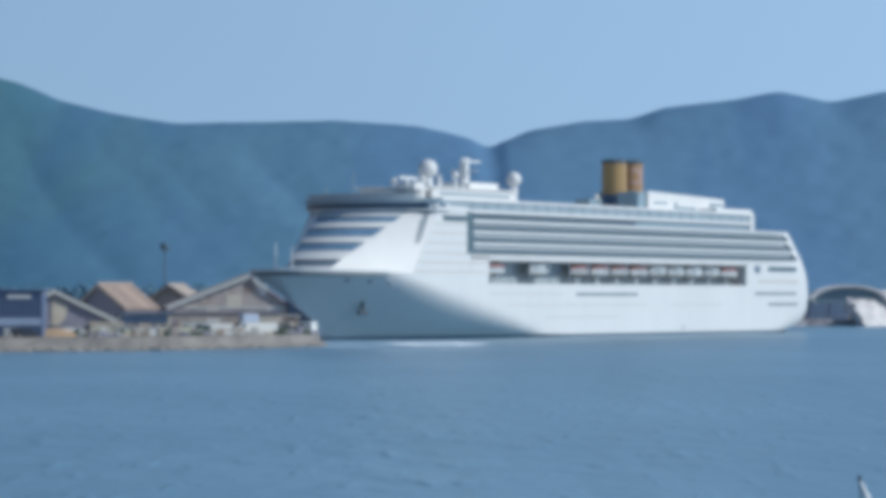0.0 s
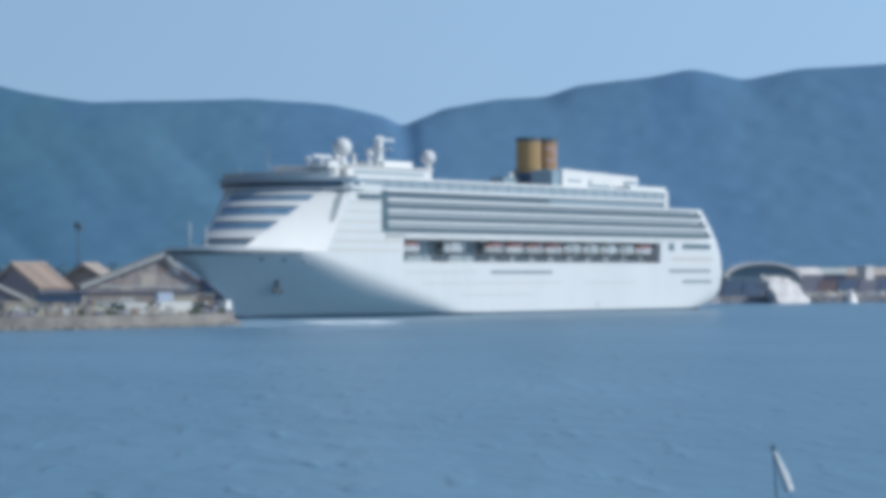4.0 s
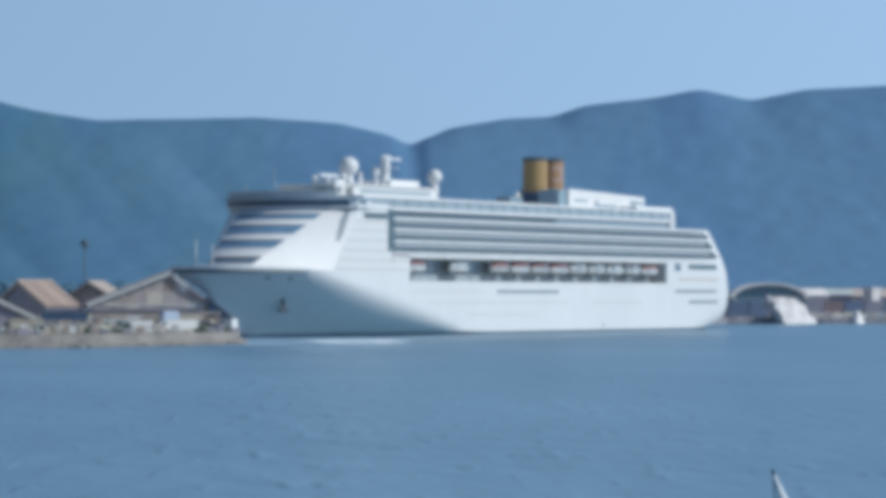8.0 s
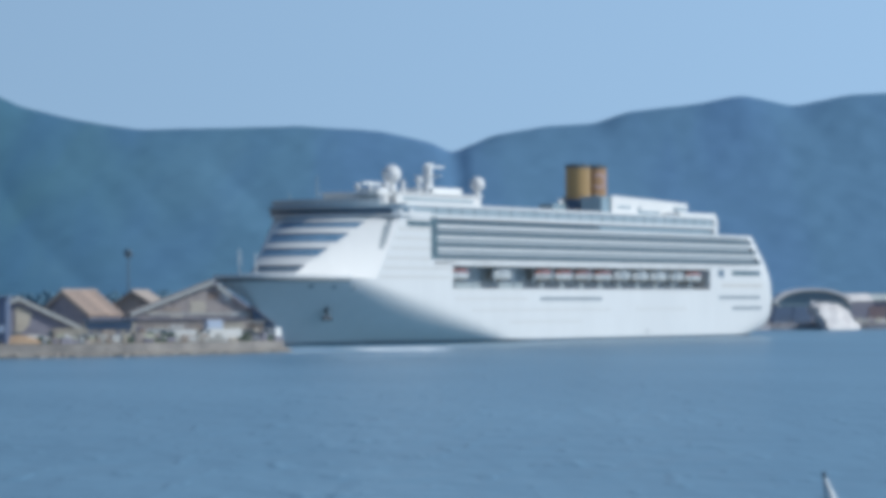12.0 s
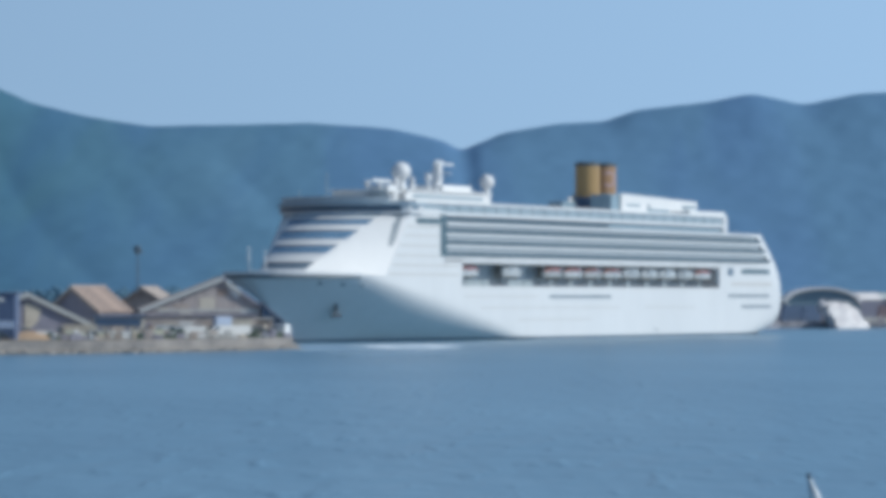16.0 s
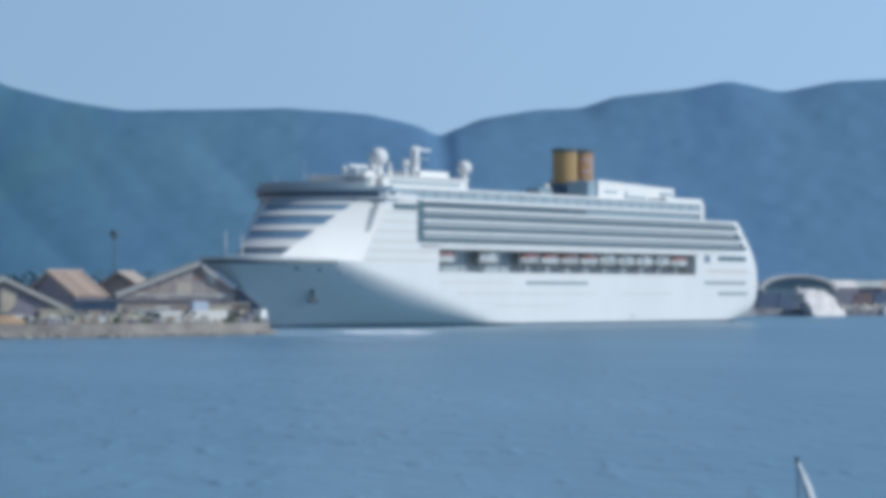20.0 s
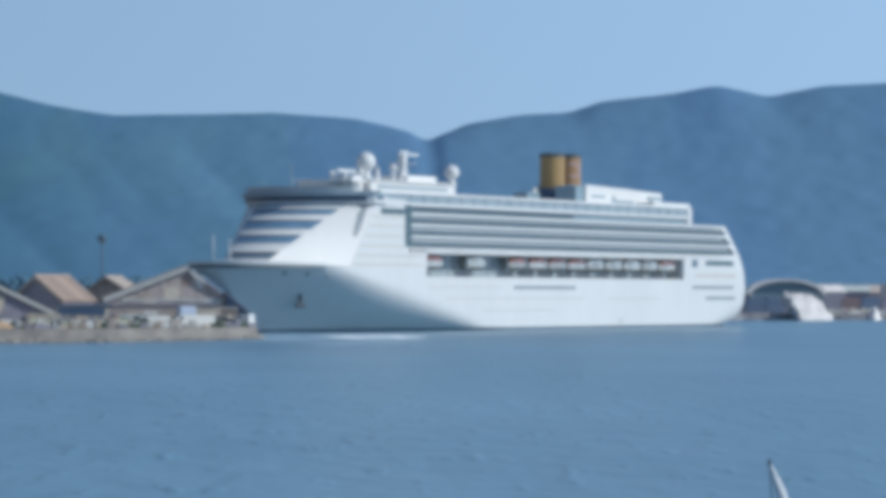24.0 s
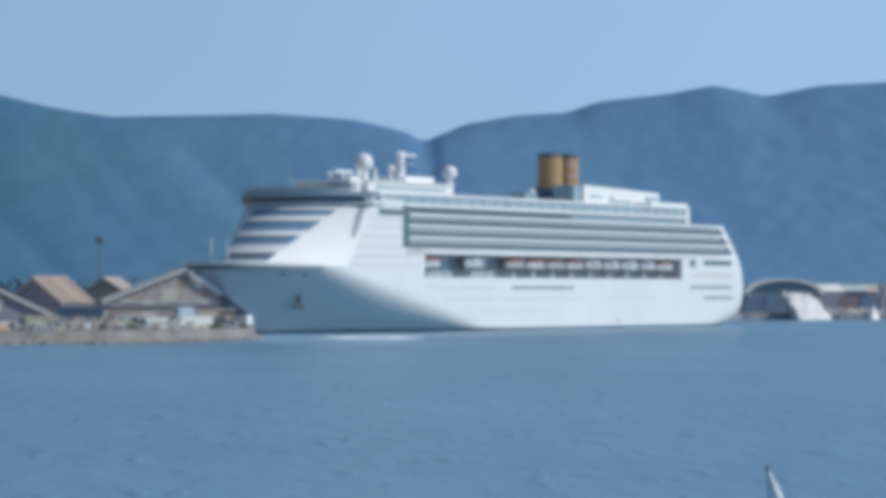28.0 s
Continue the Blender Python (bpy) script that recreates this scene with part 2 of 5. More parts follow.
BLUEWALL = material("blue_sheet_wall", (0.13, 0.18, 0.29), (0.10, 0.14, 0.235), 0.5, scale=0.5, stretch=(5, 1, 1))
BLUELIGHT = material("light_blue_paint", (0.52, 0.60, 0.74), (0.44, 0.52, 0.65), 0.5, scale=0.6)
SIGNWHITE = material("white_sign_paint", (0.78, 0.78, 0.76), (0.7, 0.7, 0.68), 0.5)
SAND = material("sand_and_earth", (0.48, 0.34, 0.22), (0.36, 0.25, 0.17), 0.95, scale=0.8, bump=0.1)
TARP = material("white_tarpaulin", (0.86, 0.82, 0.79), (0.66, 0.62, 0.61), 0.6, scale=0.3, bump=0.08, mix=0.6)
TEALWALL = material("dark_teal_shed_wall", (0.19, 0.28, 0.34), (0.145, 0.22, 0.27), 0.7, scale=0.4)
# far-shore blue and plum, lightened to hold the haze of distance
FARBLUE = material("hazed_blue_far_paint", (0.19, 0.26, 0.38), (0.15, 0.21, 0.31), 0.6, scale=0.5, per_object=0.12)
FARPLUM = material("hazed_plum_far_paint", (0.35, 0.345, 0.41), (0.27, 0.265, 0.32), 0.6, scale=0.5, per_object=0.12)
FARROCK = material("purple_grey_rock", (0.40, 0.39, 0.42), (0.31, 0.31, 0.345), 0.9, scale=0.5, bump=0.1)
VAULT = material("pale_grey_green_vault_roof", (0.60, 0.64, 0.62), (0.47, 0.51, 0.50), 0.6, scale=0.4)
RUST = material("rust_red_paint", (0.31, 0.235, 0.245), (0.24, 0.185, 0.20), 0.7, scale=0.6)
GREENPAINT = material("pale_yellow_green_paint", (0.58, 0.59, 0.46), (0.46, 0.47, 0.37), 0.6, scale=0.7)
RUBBER = material("black_rubber", (0.03, 0.03, 0.03), (0.02, 0.02, 0.02), 0.8)
DACRON = material("white_sailcloth", (0.82, 0.82, 0.80), (0.70, 0.71, 0.72), 0.7, scale=3.0, stretch=(1, 1, 0.3), bump=0.01)
HEDGE = material("dark_green_foliage", (0.085, 0.13, 0.095), (0.055, 0.09, 0.065), 0.9, scale=0.8, bump=0.1)
# blue of the far crowns is distance haze put into their colour
HAZETREES = material("hazed_tree_crowns", (0.10, 0.20, 0.28), (0.085, 0.175, 0.25), 0.95, scale=0.2, mix=0.6)
ROCK = material("pale_breakwater_rock", (0.40, 0.36, 0.32), (0.32, 0.285, 0.26), 0.9, scale=0.5, bump=0.1)


# ---- mesh helpers ----
def part(name, bm, mat, parent=None, label=""):
    """Link a bmesh as one mesh object, under a thing or part when one is given."""
    me = bpy.data.meshes.new(name)
    bmesh.ops.recalc_face_normals(bm, faces=bm.faces)
    bm.to_mesh(me)
    bm.free()
    me.materials.append(mat)
    ob = new(name, me)
    if parent:
        ob.parent = parent
    return tagged(ob, label)


def share(ob, name, x, y, z, parent, rz=0.0):
    """Another object on the same mesh."""
    o = new(name, ob.data)
    o.parent = parent
    o.matrix_basis = pose(x, y, z, 0, 0, rz)
    return o


def thing(name, label, category, m=None, group="", kind=""):
    """An Empty at the base of a thing."""
    ob = new(name)
    ob.empty_display_size = 0.5
    if m is not None:
        ob.matrix_world = m
    return tagged(ob, label, category, group, kind)


def smooth(ob, angle=40):
    for p in ob.data.polygons:
        p.use_smooth = True
    ob.data.set_sharp_from_angle(angle=radians(angle))
    return ob


def boxes(*list_of, bevel=0.0):
    """One bmesh of boxes (x0, x1, y0, y1, z0, z1)."""
    bm = bmesh.new()
    for x0, x1, y0, y1, z0, z1 in list_of:
        r = bmesh.ops.create_cube(bm, size=1.0)
        bmesh.ops.transform(bm, verts=r["verts"], matrix=Matrix.Translation(((x0 + x1) / 2, (y0 + y1) / 2, (z0 + z1) / 2)) @ Matrix.Diagonal((x1 - x0, y1 - y0, z1 - z0, 1)))
    if bevel:
        bmesh.ops.bevel(bm, geom=bm.edges[:], offset=bevel, segments=2, affect="EDGES", profile=0.5)
    return bm


def tube(p, q, r0, r1=None, seg=10, bm=None):
    """A round bar from p to q."""
    bm = bm or bmesh.new()
    p, q = Vector(p), Vector(q)
    d = q - p
    m = Matrix.Translation((p + q) / 2) @ d.to_track_quat("Z", "Y").to_matrix().to_4x4()
    bmesh.ops.create_cone(bm, cap_ends=True, segments=seg, radius1=r0, radius2=r0 if r1 is None else r1, depth=d.length, matrix=m)
    return bm


def ball(c, r, seg=24, squash=1.0, bm=None):
    bm = bm or bmesh.new()
    bmesh.ops.create_uvsphere(bm, u_segments=seg, v_segments=seg // 2, radius=r, matrix=Matrix.Translation(c) @ Matrix.Diagonal((1, 1, squash, 1)))
    return bm


def loft(rings, caps=True, closed=True):
    """Skin over rings of equal length, each a list of points."""
    bm = bmesh.new()
    vs = [[bm.verts.new(p) for p in ring] for ring in rings]
    n = len(vs[0])
    for a, b in zip(vs, vs[1:]):
        for i in range(n if closed else n - 1):
            j = (i + 1) % n
            bm.faces.new((a[i], a[j], b[j], b[i]))
    if caps:
        bm.faces.new(vs[0][::-1])
        bm.faces.new(vs[-1])
    bmesh.ops.remove_doubles(bm, verts=bm.verts[:], dist=0.001)
    return bm


def prism(outline, y0, y1):
    """An outline in x and z, run along y."""
    return loft([[(x, y0, z) for x, z in outline], [(x, y1, z) for x, z in outline]])


def slab(outline, z0, z1):
    """A plan outline in x and y, raised from z0 to z1."""
    bm = loft([[(x, y, z0) for x, y in outline], [(x, y, z1) for x, y in outline]])
    bmesh.ops.triangulate(bm, faces=[f for f in bm.faces if len(f.verts) > 4])
    return bm


def grid_mesh(name, xs, ys, zs, mat):
    """A height field."""
    nx, ny = len(xs), len(ys)
    gx, gy = np.meshgrid(xs, ys)
    verts = np.stack([gx.ravel(), gy.ravel(), zs.ravel()], 1)
    i = np.arange(ny - 1)[:, None] * nx + np.arange(nx - 1)[None, :]
    i = i.ravel()
    faces = np.stack([i, i + 1, i + nx + 1, i + nx], 1)
    me = bpy.data.meshes.new(name)
    me.from_pydata(verts.tolist(), [], faces.tolist())
    me.materials.append(mat)
    me.polygons.foreach_set("use_smooth", [True] * len(me.polygons))
    return new(name, me)


# ---- the large structure: sea, land, hills ----
WATERLINE_X, SEA_Z = 5000, -0.85
bm = bmesh.new()
bmesh.ops.create_grid(bm, x_segments=2, y_segments=2, size=WATERLINE_X)
sea = tagged(part("water", bm, WATER), "open harbour sea with small blue ripples", "water", kind="structure")

LAND_Z = 1.3
SHORE = [(-300, 560), (-134, 570), (-74.6, 586), (-48, 607), (-22.9, 655), (-24.4, 688), (-48, 702), (-63, 716), (-58, 741), (89, 1003),
         (116, 1140), (165, 1165), (240, 1205), (900, 1560), (2600, 2200), (2600, 4700), (-2600, 4700), (-2600, 420)]
tagged(part("ground", slab(SHORE, -3, LAND_Z), QUAY), "harbour ground with a low stone quay edge above the sea", "ground", kind="structure")
tagged(part("pavement", slab([(-73.8, 590), (-47.6, 612), (-25.5, 656), (-26.5, 686), (-52, 699), (-70, 716), (-130, 724), (-130, 575)], LAND_Z, LAND_Z + 0.03), LAND),
       "worn earth and concrete yard on the quay", "pavement", kind="structure")
tagged(part("shore_ground", slab([(-400, -500), (-400, 8), (400, 8), (400, -500)], -3, 6.2), LAND), "plain shore embankment where the viewer stands", "ground", kind="structure")

LENS = 6247.7


def fbm(x, y, octaves=4):
    """Smooth value noise on arrays."""
    total, amp = np.zeros_like(x), 1.0
    for o in range(octaves):
        fx, fy = x * 2 ** o, y * 2 ** o
        ix, iy = np.floor(fx), np.floor(fy)
        tx, ty = fx - ix, fy - iy
        tx, ty = tx * tx * (3 - 2 * tx), ty * ty * (3 - 2 * ty)

        def h(a, b):
            v = np.sin(a * 127.1 + b * 311.7 + o * 17.3) * 43758.5453
            return v - np.floor(v)

        total += amp * (h(ix, iy) * (1 - tx) * (1 - ty) + h(ix + 1, iy) * tx * (1 - ty) + h(ix, iy + 1) * (1 - tx) * ty + h(ix + 1, iy + 1) * tx * ty)
        amp *= 0.5
    return total / 1.9


def hill(name, label, dist, foot, crest, mat, x0, x1, step, seed):
    """A wooded ridge: crest is a list of (bearing, rise), both in units of the lens, met at the distance dist."""
    xs = np.arange(x0, x1, step)
    ys = np.concatenate([np.linspace(foot, dist, 110), np.linspace(dist, dist + 500, 24)[1:]])
    gx, gy = np.meshgrid(xs, ys)
    cu = np.array([c[0] for c in crest]) / LENS * dist
    cv = 7.96 + np.array([c[1] for c in crest]) / LENS * dist
    t = np.clip((gy - foot) / (dist - foot), 0, 1)
    spur = fbm(gx / 330 + seed, gy / 330 + seed, 3) - 0.5
    warp = (1 - t) * 140 * (fbm(gx / 500 + seed * 3, gy / 500, 2) - 0.5)
    line = np.arange(-2400, 2401, 5.0)
    sharp = np.interp(line, cu, cv)
    fine_line = np.mean([np.roll(sharp, k) for k in range(-1, 2)], axis=0)
    wide = np.mean([np.roll(sharp, k) for k in range(-80, 81)], axis=0)
    wide = np.minimum(np.mean([np.roll(wide, k) for k in range(-40, 41)], axis=0), fine_line * 1.2)
    crest_z = np.interp(gx + warp, line, wide) * (1 - t ** 11) + np.interp(gx + warp, line, fine_line) * t ** 11
    z = crest_z * t ** 1.7 * (1 + 0.14 * spur * (1 - t) * 2 * t ** 0.3)
    run = gx + 0.35 * (gy - foot) + 60 * (fbm(gx / 190 + seed, gy / 300, 2) - 0.5)      # gullies that run down the slope
    crease = np.abs(fbm(run / 150 + seed * 5, gy / 1500 + seed, 2) - 0.5)
    z = z - 5.5 * np.clip(1 - crease / 0.2, 0, 1) ** 1.5 * np.clip(t * 4, 0, 1) * np.clip((0.96 - t) * 5, 0, 1)
    back = np.clip((gy - dist) / 500, 0, 1)
    z = z * (1 - 0.8 * back ** 1.5)
    z = z + (fbm(gx / 14 + seed, gy / 18, 2) - 0.5) * 1.9 * np.clip(t * 6, 0, 1) * np.where(t > 0.97, 0.6, 1.0)
    return tagged(grid_mesh(name, xs, ys, z + 1.0, mat), label, "hill", kind="structure")


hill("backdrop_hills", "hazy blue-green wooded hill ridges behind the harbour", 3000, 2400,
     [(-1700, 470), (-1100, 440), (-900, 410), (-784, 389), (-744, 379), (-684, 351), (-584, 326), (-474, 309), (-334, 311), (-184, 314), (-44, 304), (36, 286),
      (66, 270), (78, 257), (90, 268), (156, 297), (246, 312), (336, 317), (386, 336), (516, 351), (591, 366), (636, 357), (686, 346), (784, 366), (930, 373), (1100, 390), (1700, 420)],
     HAZEWOOD, -960, 960, 4.5, 3.1)


# ---- the cruise ship ----
# Its own space: x forward from amidships (s = x + 126 from the stern), y to port, z up from the waterline.
SHIP_AT = pose(24.90, 848.88, 0, 0, 0, -119.08)
BEAM, S0 = 16.1, 126.0


def stern_s(z):
    """The aft end of the ship at height z."""
    return float(np.interp(z, [-3, 0, 1, 2, 3.6, 5.2, 9, 14, 18, 22, 26.5], [24, 12, 6.6, 3.6, 0.6, -0.8, -1.6, -0.6, 2.6, 7.4, 13.2]))


def stem_s(z):
    """The stem at height z."""
    return float(np.interp(z, [-3, 0, 2, 4, 8, 11.4, 13.6], [229, 231.5, 235.5, 238.5, 243, 246.6, 249]))


def half_breadth(s, z):
    a = stern_s(z)
    if s < a + 18:
        u = max(0.0, min(1.0, (s - a) / 18))
        return 12.6 + (BEAM - 12.6) * math.sqrt(1 - (1 - u) ** 2)
    zz = max(-3.0, min(13.6, z))
    f0 = 160 + zz / 13.6 * 61
    if s <= f0:
        return BEAM
    u = min(1.0, (s - f0) / (stem_s(z) - f0))
    k = (max(zz, 0.0) / 13.6) ** 1.5 - 0.14 * math.exp(-max(zz, 0.0) / 1.5)
    p, q = 1.2 + 1.45 * k, 1.0 - 0.42 * k
    return BEAM * max(0.0, 1 - u ** p) ** q


def hull_rings(zs, s_from=None, s_to=None, n=70):
    rings = []
    for z in zs:
        a = stern_s(z) if s_from is None else s_from
        b = stem_s(z) if s_to is None else s_to
        w = [(i / n) for i in range(n + 1)]
        if s_to is None:
            w = [1 - (1 - v) ** 1.6 for v in w]
        if s_from is None:
            w = [v ** 1.3 for v in w]
        ss = [a + (b - a) * v for v in w]
        port = [(s - S0, max(half_breadth(s, z), 0.02), z) for s in ss]
        rings.append(port + [(x, -y, zz) for x, y, zz in reversed(port)])
    return rings


def edge_b(z):
    """Where the glazed tiers of the front end and the white flanks begin, either side of the middle line."""
    return float(np.interp(z, [13.6, 15.7, 19.3, 22.4, 25.3, 28.5], [5.2, 6.0, 7.6, 9.2, 10.5, 12.0]))


def front_s(b, z):
    """The raked front of the superstructure: slightly round across the tiers, then flat flanks that run back to the side."""
    a, e, middle = abs(b), edge_b(z), 239 - 1.55 * (z - 13.6)
    if a <= e:
        return middle - 0.04 * a * a
    turn, corner = middle - 0.04 * e * e, 218 - 0.8 * (z - 15.7)
    return turn + (corner - turn) * (a - e) / (BEAM - e)


def bridge_s(b, z):
    """The wheelhouse front, which stands out over the tiers."""
    return 218 - 0.03 * b * b + 0.15 * (z - 28.3)


def front_block(z0, z1, s_aft, half, out=0.0, line=front_s):
    rings = []
    for k in range(5):
        z = z0 + (z1 - z0) * k / 4
        e = min(edge_b(z), half - 0.1)
        side = [half + (e - half) * i / 8 for i in range(8)]
        bs = side + [e * (1 - i / 7) for i in range(15)] + [-v for v in reversed(side)]
        rings.append([(s_aft - S0, half, z)] + [(max(line(b, z) + out, s_aft + 0.5) - S0, b, z) for b in bs] + [(s_aft - S0, -half, z)])
    return loft(rings)


def front_strip(z0, z1, b0, b1, out, thick, n=20, line=front_s, slant=(0.0, 0.0)):
    """A curved strip laid against the front wall; slant moves its two upper ends outwards."""
    rings = []
    for i in range(n + 1):
        u = i / n
        b = b0 + (b1 - b0) * u
        t = b0 + slant[0] + (b1 + slant[1] - b0 - slant[0]) * u
        s0, s1 = line(b, z0), line(t, z1)
        rings.append([(s0 - S0 + out - thick, b, z0), (s0 - S0 + out, b, z0), (s1 - S0 + out, t, z1), (s1 - S0 + out - thick, t, z1)])
    return loft(rings)


def cruise_ship():
    ship = thing("cruise_ship", "large white cruise ship with a yellow funnel moored at the quay", "ship", SHIP_AT)
    hull = smooth(part("hull", loft(hull_rings([-3, 0.0, 0.5, 1.5, 3, 4.5, 6, 7.5, 9, 10, 10.6, 11, 11.2, 11.4])), WHITE, ship), 30)
    # dark boot topping at the waterline
    rings = []
    for z in (-2.9, -0.22):
        r = hull_rings([z])[0]
        rings.append([(x * 1.0002, y + (0.05 if y > 0 else -0.05), zz) for x, y, zz in r])
    part("boot_topping", loft(rings), BOOT, hull, "dark waterline stripe")
    smooth(part("bow", loft(hull_rings([11.4, 11.6, 11.9, 12.4, 13.0, 13.6], s_from=185)), WHITE, ship), 30)
    smooth(part("stern", loft(hull_rings([11.4, 13, 15, 16.6], s_to=45)), WHITE, ship), 30)
    # bulwark rail round the foredeck
    def edge(z, inset, k):
        r = hull_rings([13.6], s_from=229)[0]
        return [(x - inset * 0.8, y - math.copysign(min(inset, abs(y)), y), z) for x, y, _ in r]
    rail = loft([edge(13.6, 0.0, 0), edge(14.3, -0.12, 0), edge(14.3, 0.35, 0), edge(13.6, 0.35, 0)], caps=False)
    part("bulwark", rail, WHITE, ship)
    # dark band shaped and coloured as the bulwark's shadow line
    rail2 = loft([edge(12.9, -0.12, 0), edge(13.55, -0.36, 0)], caps=False)
    part("rubbing_strake", rail2, GREYRIM, ship, "dark shadow line under the bulwark")
    part("foredeck", loft([edge(13.62, 0.4, 0), edge(13.66, 0.4, 0)]), GREYDECK, ship)
    # anchors, hawse pipes and mooring ports
    for sgn in (1, -1):
        s, z = 227.5, 7.0
        b = half_breadth(s, z) * sgn
        a = part("anchor", tube((s - S0 + 0.3, b + 0.35 * sgn, z - 1.8), (s - S0, b + 0.2 * sgn, z + 1.2), 0.4), DARKSTEEL, ship, "dark steel anchor")
        part("fluke", boxes((s - S0 - 1.9, s - S0 + 1.9, b - 0.3 + 0.2 * sgn, b + 0.3 + 0.3 * sgn, z - 2.5, z - 1.5), bevel=0.25), DARKSTEEL, a)
        part("hawse_pipe", tube((s - S0, b - 0.6 * sgn, z + 1.2), (s - S0, b + 0.15 * sgn, z + 1.0), 0.7, seg=16), SLOT, ship)
        for s2, z2 in ((226.5, 11.6), (232.5, 11.9), (238, 12.1)):
            b2 = half_breadth(s2, z2) * sgn
            part("mooring_port", tube((s2 - S0, b2 - 0.8 * sgn, z2), (s2 - S0 + 0.05, b2 + 0.08 * sgn, z2 - 0.05), 0.52, seg=12), SLOT, ship)
    # rows of side openings and portholes low on the hull
    def side_bar(name, s0, s1, z0, z1, mat, label=""):
        for sgn in (1, -1):
            n = max(2, int(abs(s1 - s0) / 3))
            rings = []
            for i in range(n + 1):
                s = s0 + (s1 - s0) * i / n
                b0, b1 = half_breadth(s, z0), half_breadth(s, z1)
                rings.append([(s - S0, sgn * (b0 - 0.3), z0), (s - S0, sgn * (b0 + 0.03), z0), (s - S0, sgn * (b1 + 0.03), z1), (s - S0, sgn * (b1 - 0.3), z1)])
            part(name, loft(rings), mat, ship, label)
    side_bar("side_opening", 109, 142, 8.7, 9.45, SLOT, "long grey shell opening")
    side_bar("side_opening", 12.5, 39.5, 8.95, 9.75, SLOT)
    side_bar("side_opening", 11.5, 31, 6.15, 6.95, SLOT)
    side_bar("side_window", 36.2, 39.8, 14.6, 16.6, GLASS)
    side_bar("side_window", 12, 31, 15.1, 16.4, GLASS2)
    for z, s0, s1 in ((9.0, 148, 184), (6.4, 104, 176), (6.4, 60, 90), (3.6, 120, 158)):
        side_bar("plating_seam", s0, s1, z, z + 0.22, WARMGREY)
    for s in (88, 60, 47, 140):
        for sgn in (1, -1):
            part("shell_door", boxes((s - S0 - 1.1, s - S0 + 1.1, sgn * 16.1 - 0.05, sgn * 16.1 + 0.03, 1.0, 3.4)), WHITE, ship)
    part("discharge_pipe", tube((83.5 - S0, 15.9, 0.9), (83.5 - S0, 16.25, 0.9), 0.35), DARKSTEEL, ship)
    # superstructure over the fore body
    fwd = smooth(part("forward_superstructure", front_block(13.6, 25.4, 193, BEAM), WHITE, ship), 30)
    part("lower_forward_side", boxes((185 - S0, 193.2 - S0, -16.1, 16.1, 13.6, 17.6)), WHITE, ship)
    smooth(part("upper_forward_block", front_block(25.4, 28.3, 195, BEAM - 0.1), WHITE, ship), 30)
    levels = [(14.9, 16.4), (18.3, 20.1), (21.4, 23.4), (24.6, 25.9)]
    for k, (z0, z1) in enumerate(levels):
        e0, e1 = edge_b(z0), edge_b(z1)
        grow = e1 - e0
        band = smooth(part("window_band", front_strip(z0, z1, -e0, e0, 0.03, 0.3, slant=(-grow, grow)), SLOT, ship), 30)
        n = 11
        for i in range(n):
            b0, b1 = e0 * (2 * i / n - 1) + 0.05, e0 * (2 * (i + 1) / n - 1) - 0.05
            part("window_pane", front_strip(z0 + 0.05, z1 - 0.05, b0, b1, 0.07, 0.06, n=2, slant=(grow * (2 * i / n - 1), grow * (2 * (i + 1) / n - 1))),
                 FRONTGLASS if k else GLASS, band)
        smooth(part("balcony_front", front_strip(z1 + 0.02, z1 + (0.95 if k < 3 else 0.5), -e1 - 0.2, e1 + 0.2, 0.55, 0.6, slant=(-0.4, 0.4)), WHITE2, ship), 30)
    e0, e1 = edge_b(26.5), edge_b(27.2)
    # strip coloured as the shaded wall between the top tier and the bridge
    smooth(part("lounge_window_band", front_strip(26.45, 27.2, -e0, e0, 0.05, 0.3, slant=(e0 - e1, e1 - e0)), ROOFSHADE, ship, "blue-grey shaded strip under the bridge"), 30)
    # wheelhouse with its wings and roof
    bridge = smooth(part("bridge", front_block(27.2, 29.0, 204, 16.6, 0.0, bridge_s), WHITE, ship), 30)
    # the roof edge has its bluish shade in the colour
    smooth(part("bridge_roof", front_block(29.0, 29.5, 203, 16.9, 0.7, bridge_s), ROOFSHADE, ship), 30)
    smooth(part("bridge_window", front_strip(27.65, 28.8, -16.3, 15.2, 0.06, 0.3, line=bridge_s), BRIDGEGLASS, bridge), 30)
    for sgn in (1, -1):
        part("wing_window", boxes((206 - S0, 209 - S0, sgn * 16.6 - 0.05, sgn * 16.6 + 0.04, 28.0, 28.9)), GLASS, bridge)
        # dark strip on the wall, coloured as a shaded slot below the wheelhouse wing
        part("side_recess", loft([[(front_s(b, z) - S0 + o, b * sgn, z) for b, o in ((b0, 0.05), (b1, 0.05), (b1, -0.6), (b0, -0.6))]
                                  for z, b0, b1 in ((19.9, 14.9, 15.4), (21.5, 14.6, 15.5), (24.0, 14.3, 15.3), (26.9, 13.2, 15.0))]), SLOT, ship)
        part("side_window_row", boxes((195.5 - S0, 206 - S0, sgn * 16.1 - 0.2, sgn * 16.1 + 0.03, 25.0, 26.3)), GLASS2, ship)
    for z in (13.7, 15.7, 17.8, 20.0, 22.2, 24.2):
        for sgn in (1, -1):
            part("deck_line", boxes(((186.5 if z < 17 else 195.4) - S0, front_s(16.1, z + 0.35) - 0.8 - S0, sgn * 16.1 - 0.1, sgn * 16.1 + 0.03, z, z + 0.35)), WARMGREY, ship)
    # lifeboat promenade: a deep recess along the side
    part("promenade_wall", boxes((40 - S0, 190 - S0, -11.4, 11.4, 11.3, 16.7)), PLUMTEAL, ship)
